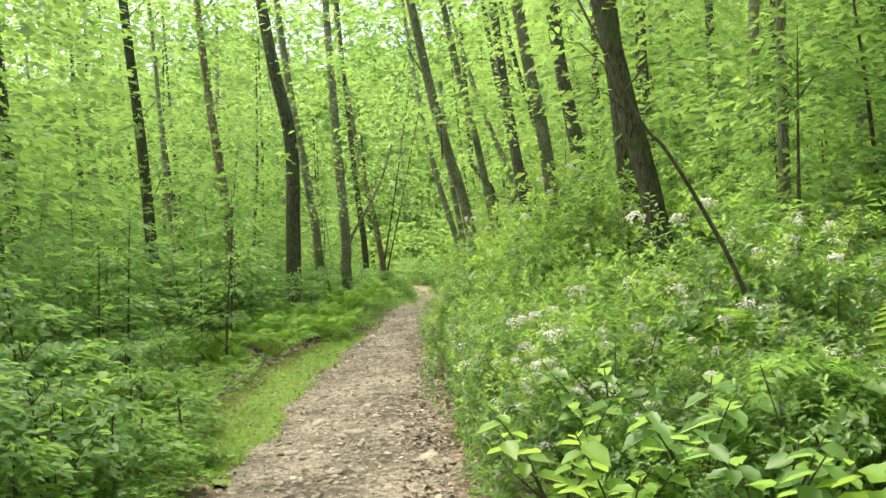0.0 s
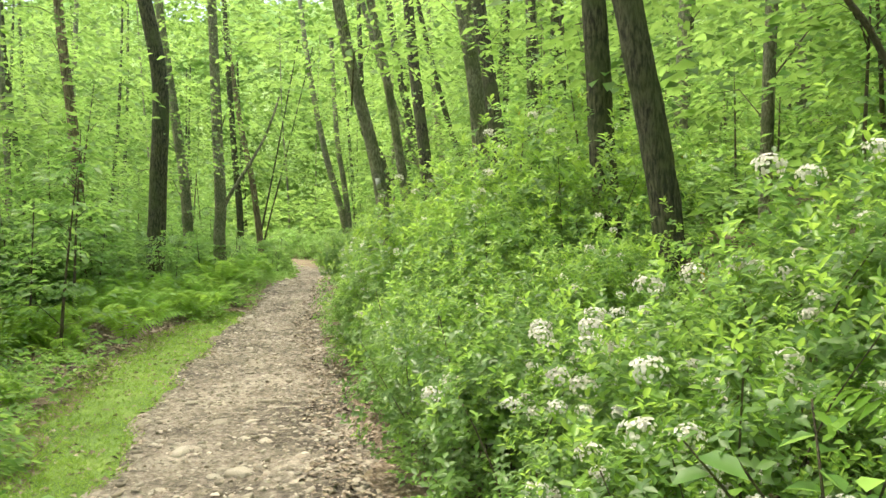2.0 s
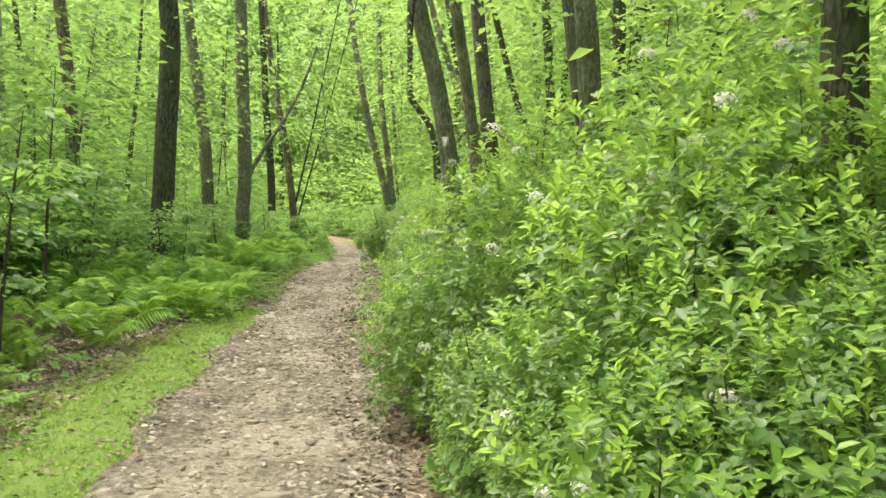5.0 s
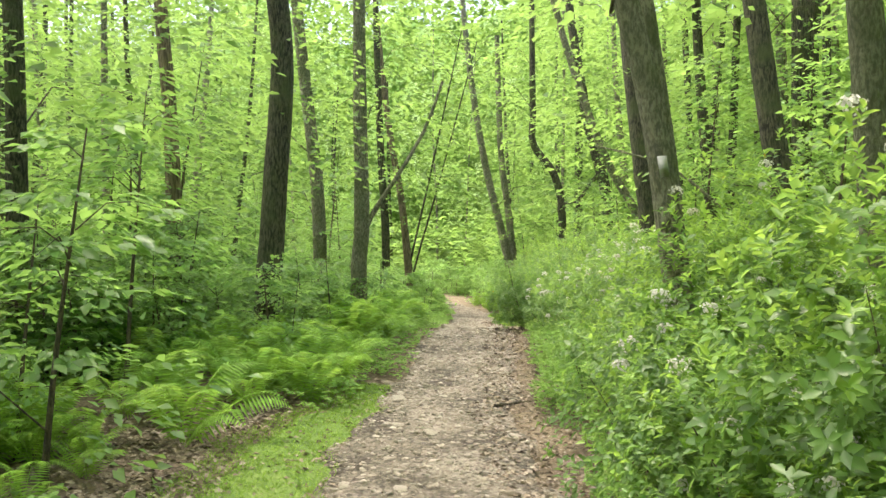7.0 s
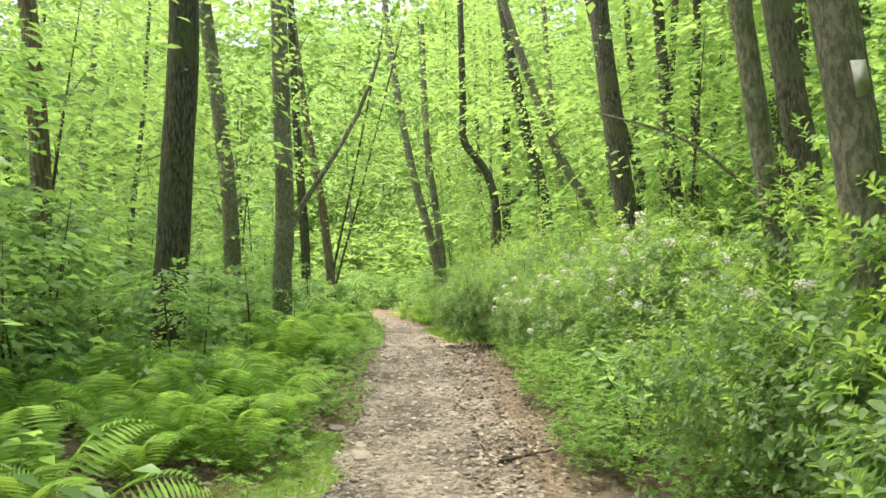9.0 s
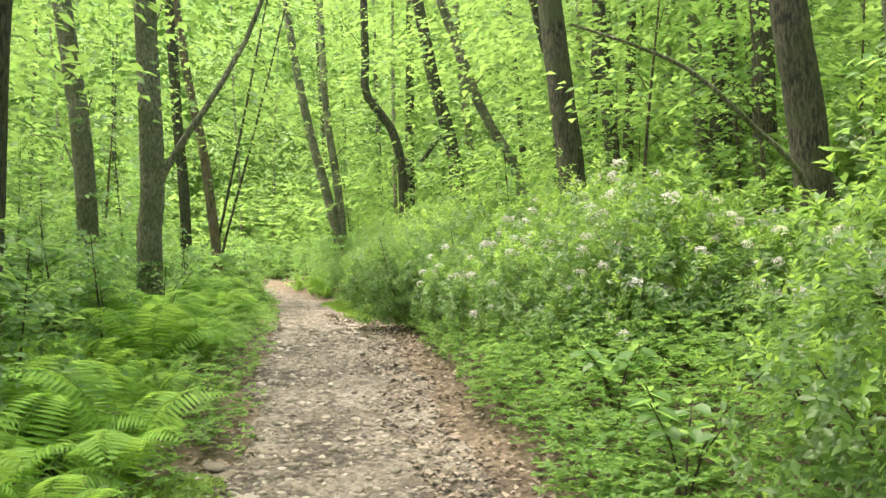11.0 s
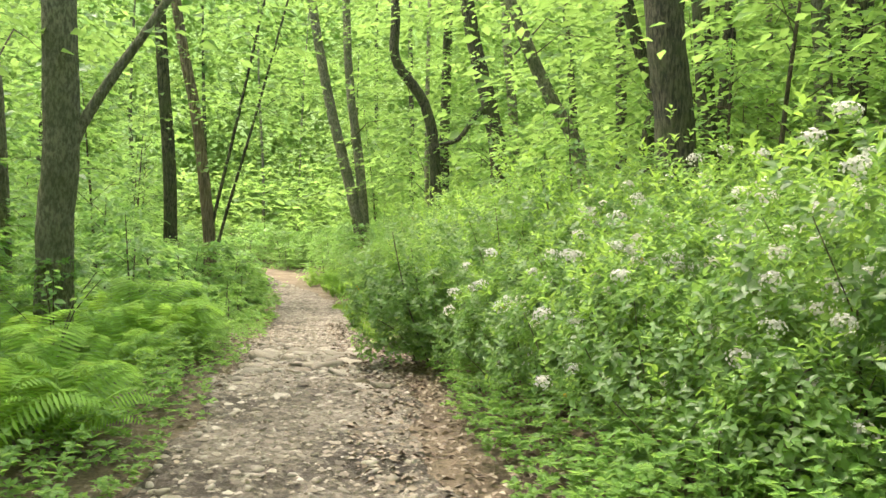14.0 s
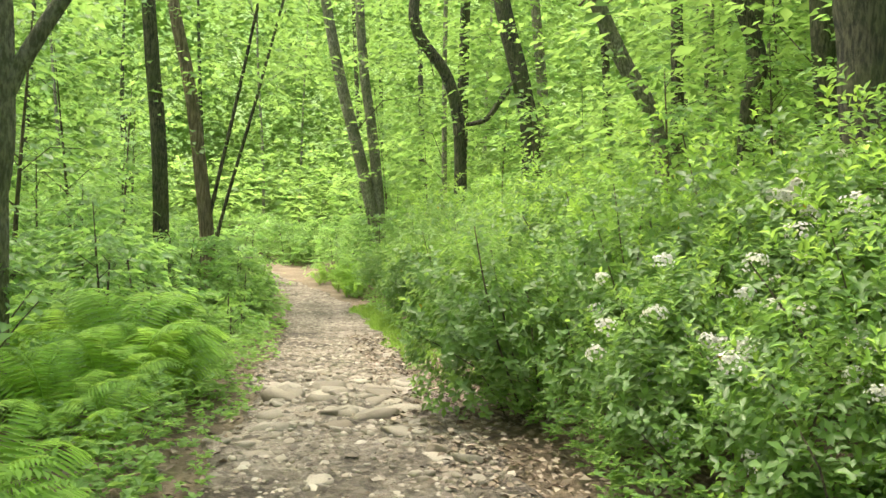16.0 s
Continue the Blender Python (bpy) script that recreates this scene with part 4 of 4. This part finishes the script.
scatter("grass", 7500, verge_pick, GRASS, 0.045, "short green grass on the verge", "grass", 58, per=3, tilt=3.0, aspect=0.16, lift=0.02)
scatter("grass", 2500, right_band(27.4, 34.0, 0.0, 0.5), GRASS, 0.07, "short green grass by the bank", "grass", 59, per=3, tilt=4.0, aspect=0.16, lift=0.02)
scatter("leaf_litter", 14000, right_band(2.0, 30.0, -0.42, 0.85), LITTER, 0.055, "dry brown fallen leaves along the trail edge", "leaf litter", 60, per=1, tilt=0.5, aspect=0.6, lift=0.035)
scatter("leaf_litter", 3000, right_band(2.5, 32.0, -1.7, -0.2), LITTER, 0.03, "small dry leaf scraps trodden into the trail", "leaf litter", 68, per=1, tilt=0.4, aspect=0.5, lift=0.04)
scatter("leaf_litter", 5000, left_band(11.5, 17.5, 0.6, 2.4), LITTER, 0.06, "dry brown fallen leaves behind the turf", "leaf litter", 70, per=1, tilt=0.5, aspect=0.6, lift=0.02)
scatter("leaf_litter", 9000, left_band(5.0, 30.0, -0.15, 2.6), LITTER, 0.06, "dry brown fallen leaves on bare soil", "leaf litter", 61, per=1, tilt=0.5, aspect=0.6, lift=0.015)


# ---- stones ----
def chipped(seed, flat, level):
    """Corners and faces of an angular stone: a ball cut by a few planes and pressed flat."""
    g = np.random.default_rng(seed)
    bm = bmesh.new()
    bmesh.ops.create_icosphere(bm, subdivisions=level, radius=1.0)
    cuts = [(Vector(unit(g.normal(0, 1, 3) * (1, 1, 0.6))), g.uniform(0.45, 0.8)) for _ in range(9)] + [(Vector((g.normal(0, 0.15), g.normal(0, 0.15), 1)).normalized(), 0.5)]
    for v in bm.verts:
        for way, far in cuts:
            over = v.co.dot(way) - far
            if over > 0:
                v.co -= way * over
        v.co *= 1.2 * (1 + 0.22 * noise.noise(v.co * 2.6 + Vector((seed * 3.0, 0, 0))))
        v.co.z *= flat
    V = np.array([v.co[:] for v in bm.verts])
    F = np.array([[v.index for v in f.verts] for f in bm.faces])
    bm.free()
    return V, F


STONES = [raw_mesh("stone", *chipped(s, f, 2), STONE) for s, f in ((1, 0.5), (2, 0.7), (3, 0.4), (4, 0.8), (5, 0.55))]


def stone(x, y, r, g):
    ob = new("stone", STONES[int(g.integers(5))])
    ob.parent = trail
    ob.matrix_basis = Matrix.Translation((x, y, trail_top(x, y) - 0.1 * r)) @ Euler((g.normal(0, 0.12), g.normal(0, 0.12), g.uniform(0, 6.28))).to_matrix().to_4x4() @ Matrix.Diagonal((r, r * g.uniform(0.6, 1.0), r * 0.72, 1))


g = np.random.default_rng(71)
for _ in range(165):
    y = float(np.clip(g.normal(25.3, 0.95), 22.8, 28.5))
    a, b = float(edge_left(y)), float(edge_right(y))
    stone(g.uniform(a + 0.1, b - 0.1), y, float(g.choice([0.045, 0.065, 0.09, 0.14])) * g.uniform(0.75, 1.2), g)
for _ in range(128):
    y = float(np.clip(abs(g.normal(0, 9)) + 2.5, 2, 31))
    a, b = float(edge_left(y)), float(edge_right(y))
    stone(g.uniform(a + 0.1, b - 0.1), y, float(g.choice([0.035, 0.05, 0.07, 0.1])) * g.uniform(0.8, 1.3), g)
for x, y, r in ((-1.19, 16.2, 0.12), (-1.82, 18.9, 0.1), (-1.74, 18.7, 0.08), (-1.9, 18.6, 0.06)):
    stone(x, y, r, g)

# small broken stones bedded in the trail, too many to count
g = np.random.default_rng(73)
CHIPS = [chipped(s, 0.6, 1) for s in range(11, 17)]
chips = []
for _ in range(3400):
    y = float(2.4 + 27 * g.uniform(0, 1) ** 1.2)
    x = float(edge_left(y)) + (float(edge_right(y)) - float(edge_left(y))) * g.uniform(0.03, 0.97)
    V, F = CHIPS[int(g.integers(6))]
    r = g.uniform(0.014, 0.034) * g.choice([1, 1, 1.5])
    m = np.array(Euler((g.normal(0, 0.15), g.normal(0, 0.15), g.uniform(0, 6.28))).to_matrix())
    chips.append((V * (r, r * g.uniform(0.5, 0.9), r * 0.9) @ m.T + (x, y, trail_top(x, y) + 0.05 * r), F))
V, F = merge(chips)
tagged(new("small_stones", raw_mesh("small_stones", V, F, STONE)), "small broken stones bedded in the dirt trail", "stones", kind="stuff")

# grit: crumbs of stone and soil, too many to count
g = np.random.default_rng(72)
n = 22000
gyy = 2.5 + 40 * g.uniform(0, 1, n) ** 1.15
s = g.uniform(0.02, 0.98, n)
gxx = edge_left(gyy) * (1 - s) + edge_right(gyy) * s
sz = g.uniform(0.006, 0.015, n) * g.choice([1, 1, 1, 1, 1.6, 2.6], n)
corner = np.array([(-1, -0.7, 0), (0.9, -0.8, 0), (0.8, 0.9, 0), (-0.8, 0.7, 0), (0.25, -0.2, 0.45)])
rot = g.uniform(0, 6.283, n)
V = corner[None] * sz[:, None, None]
V = np.stack([V[..., 0] * np.cos(rot)[:, None] - V[..., 1] * np.sin(rot)[:, None], V[..., 0] * np.sin(rot)[:, None] + V[..., 1] * np.cos(rot)[:, None], V[..., 2]], -1)
gz = np.array([trail_top(a, b) for a, b in zip(gxx, gyy)])
V = V + np.stack([gxx, gyy, gz - 0.001], -1)[:, None]
F = (np.arange(n)[:, None, None] * 5 + np.array([(0, 1, 4), (1, 2, 4), (2, 3, 4), (3, 0, 4)])[None]).reshape(-1, 3)
tagged(new("grit", raw_mesh("grit", V.reshape(-1, 3), F, GRIT)), "loose grit and small stones on the trail", "gravel", kind="stuff")

# a fallen stick across the trail's edge
V, F = tube(smooth_line([(-0.56, 17.5, 0), (-0.3, 17.7, 0), (-0.08, 17.85, 0)], 8) + np.array([0, 0, float(lie(-0.3, 17.7)) + 0.045]), np.linspace(0.016, 0.008, 8), 6, 0.1, 3)
tagged(new("stick", raw_mesh("stick", V, F, TWIG, True)), "thin fallen brown stick on leaf litter", "stick")

# a painted trail mark on the leaning beech
V = np.array([(-0.035, 0, -0.075), (0.03, 0, -0.07), (0.036, 0, 0.07), (-0.03, 0, 0.078), (-0.03, 0.004, -0.07), (0.026, 0.004, -0.066), (0.03, 0.004, 0.066), (-0.026, 0.004, 0.07)])
mark_paint = island_material("blaze_paint", [(0.0, (0.62, 0.62, 0.6)), (1.0, (0.55, 0.56, 0.54))])
mark = part("blaze", raw_mesh("blaze", V, [(0, 1, 2, 3), (0, 4, 5, 1), (1, 5, 6, 2), (2, 6, 7, 3), (3, 7, 4, 0)], mark_paint), leaning, "white painted trail mark")
mark.matrix_basis = Matrix.Translation(Vector((0.43, 14.6 - 0.14, 2.0)) - leaning.matrix_basis.translation) @ Matrix.Rotation(radians(-12), 4, 'Y')

# a boulder in the ferns
bm = bmesh.new()
bmesh.ops.create_icosphere(bm, subdivisions=3, radius=1.0)
for v in bm.verts:
    v.co *= 1 + 0.25 * noise.noise(v.co * 1.3) + 0.06 * noise.noise(v.co * 5)
me = bpy.data.meshes.new("rock")
bm.to_mesh(me)
bm.free()
me.materials.append(STONE)
rock = tagged(new("rock", me), "weathered tan boulder half sunk among ferns", "rock")
rock.matrix_basis = Matrix.Translation((-4.9, 16.6, float(lie(-4.9, 16.6)) + 0.05)) @ Matrix.Diagonal((0.28, 0.2, 0.13, 1))

# a dead pole leaning over the laurels
pole = [(3.35, 20.0, float(lie(3.35, 20.0)) - 0.05), (2.98, 19.9, 1.61), (2.38, 19.8, 2.1), (1.89, 19.8, 2.48), (1.42, 19.8, 2.67), (0.8, 19.7, 2.8)]
V, F = tube(smooth_line(pole, 14), np.linspace(0.032, 0.01, 14), 7, 0.1, 6)
tagged(new("dead_branch", raw_mesh("dead_branch", V, F, BARK_GREY, True)), "long grey dead branch leaning over laurels", "branch")


# broad-leaved seedlings close to the trail
def make_seedling(x, y, tall, seed, label, leaf):
    g = np.random.default_rng(seed)
    plant = tagged(new("seedling"), label, "plant", "broad-leaved seedlings")
    P, A, L = [], [], []
    for k in range(5):
        az = k * 2.4 + g.uniform(-0.4, 0.4)
        top = np.array([math.cos(az) * tall * g.uniform(0.2, 0.42), math.sin(az) * tall * g.uniform(0.2, 0.42), tall * g.uniform(0.7, 1.0)])
        V, F = tube(smooth_line([(0, 0, -0.03), top * (0.3, 0.3, 0.6), top], 6), np.linspace(0.008, 0.003, 6), 5)
        part("stem", raw_mesh("stem", V, F, TWIG, True), plant)
        for q in range(7):
            a = q * 2.3 + g.uniform(-0.3, 0.3)
            s_ = 0.45 + 0.55 * q / 6
            P.append(top * (s_, s_, 0.5 + 0.5 * s_))
            A.append((math.cos(a), math.sin(a), g.uniform(-0.35, 0.15)))
            L.append(leaf * g.uniform(0.7, 1.15))
    up = unit(g.normal(0, 0.22, (len(P), 3)) + (0, -0.15, 1))
    for p, a, u, ln in zip(P, A, up, L):
        V, F = leaves([p], [a], [u], [ln], [ln * 0.72], 0.16, 0.2, True)
        part("leaf", raw_mesh("leaf", V, F, LEAF_NEW if seed % 2 else LEAF_SAPLING), plant)
    plant.matrix_basis = Matrix.Translation((x, y, float(lie(x, y))))


for x, y, tall, seed, leaf in ((0.5, 4.15, 1.0, 201, 0.15), (0.68, 3.55, 0.85, 203, 0.14), (1.05, 3.75, 0.9, 202, 0.15), (0.4, 3.1, 0.5, 204, 0.14), (0.85, 4.55, 1.0, 206, 0.13), (0.35, 8.5, 0.8, 205, 0.12), (1.2, 3.2, 0.7, 212, 0.13), (1.55, 3.7, 0.8, 214, 0.13), (1.0, 2.75, 0.45, 220, 0.12), (1.5, 2.9, 0.6, 213, 0.12), (0.3, 17.0, 0.75, 224, 0.12),
                              (0.55, 18.3, 0.6, 208, 0.12), (0.9, 16.9, 0.7, 210, 0.12), (-2.55, 23.4, 0.9, 216, 0.1), (-2.3, 4.9, 0.9, 218, 0.11), (-2.7, 5.9, 1.0, 211, 0.11)):
    make_seedling(x, y, tall, seed, "young seedling with broad oval green leaves", leaf)
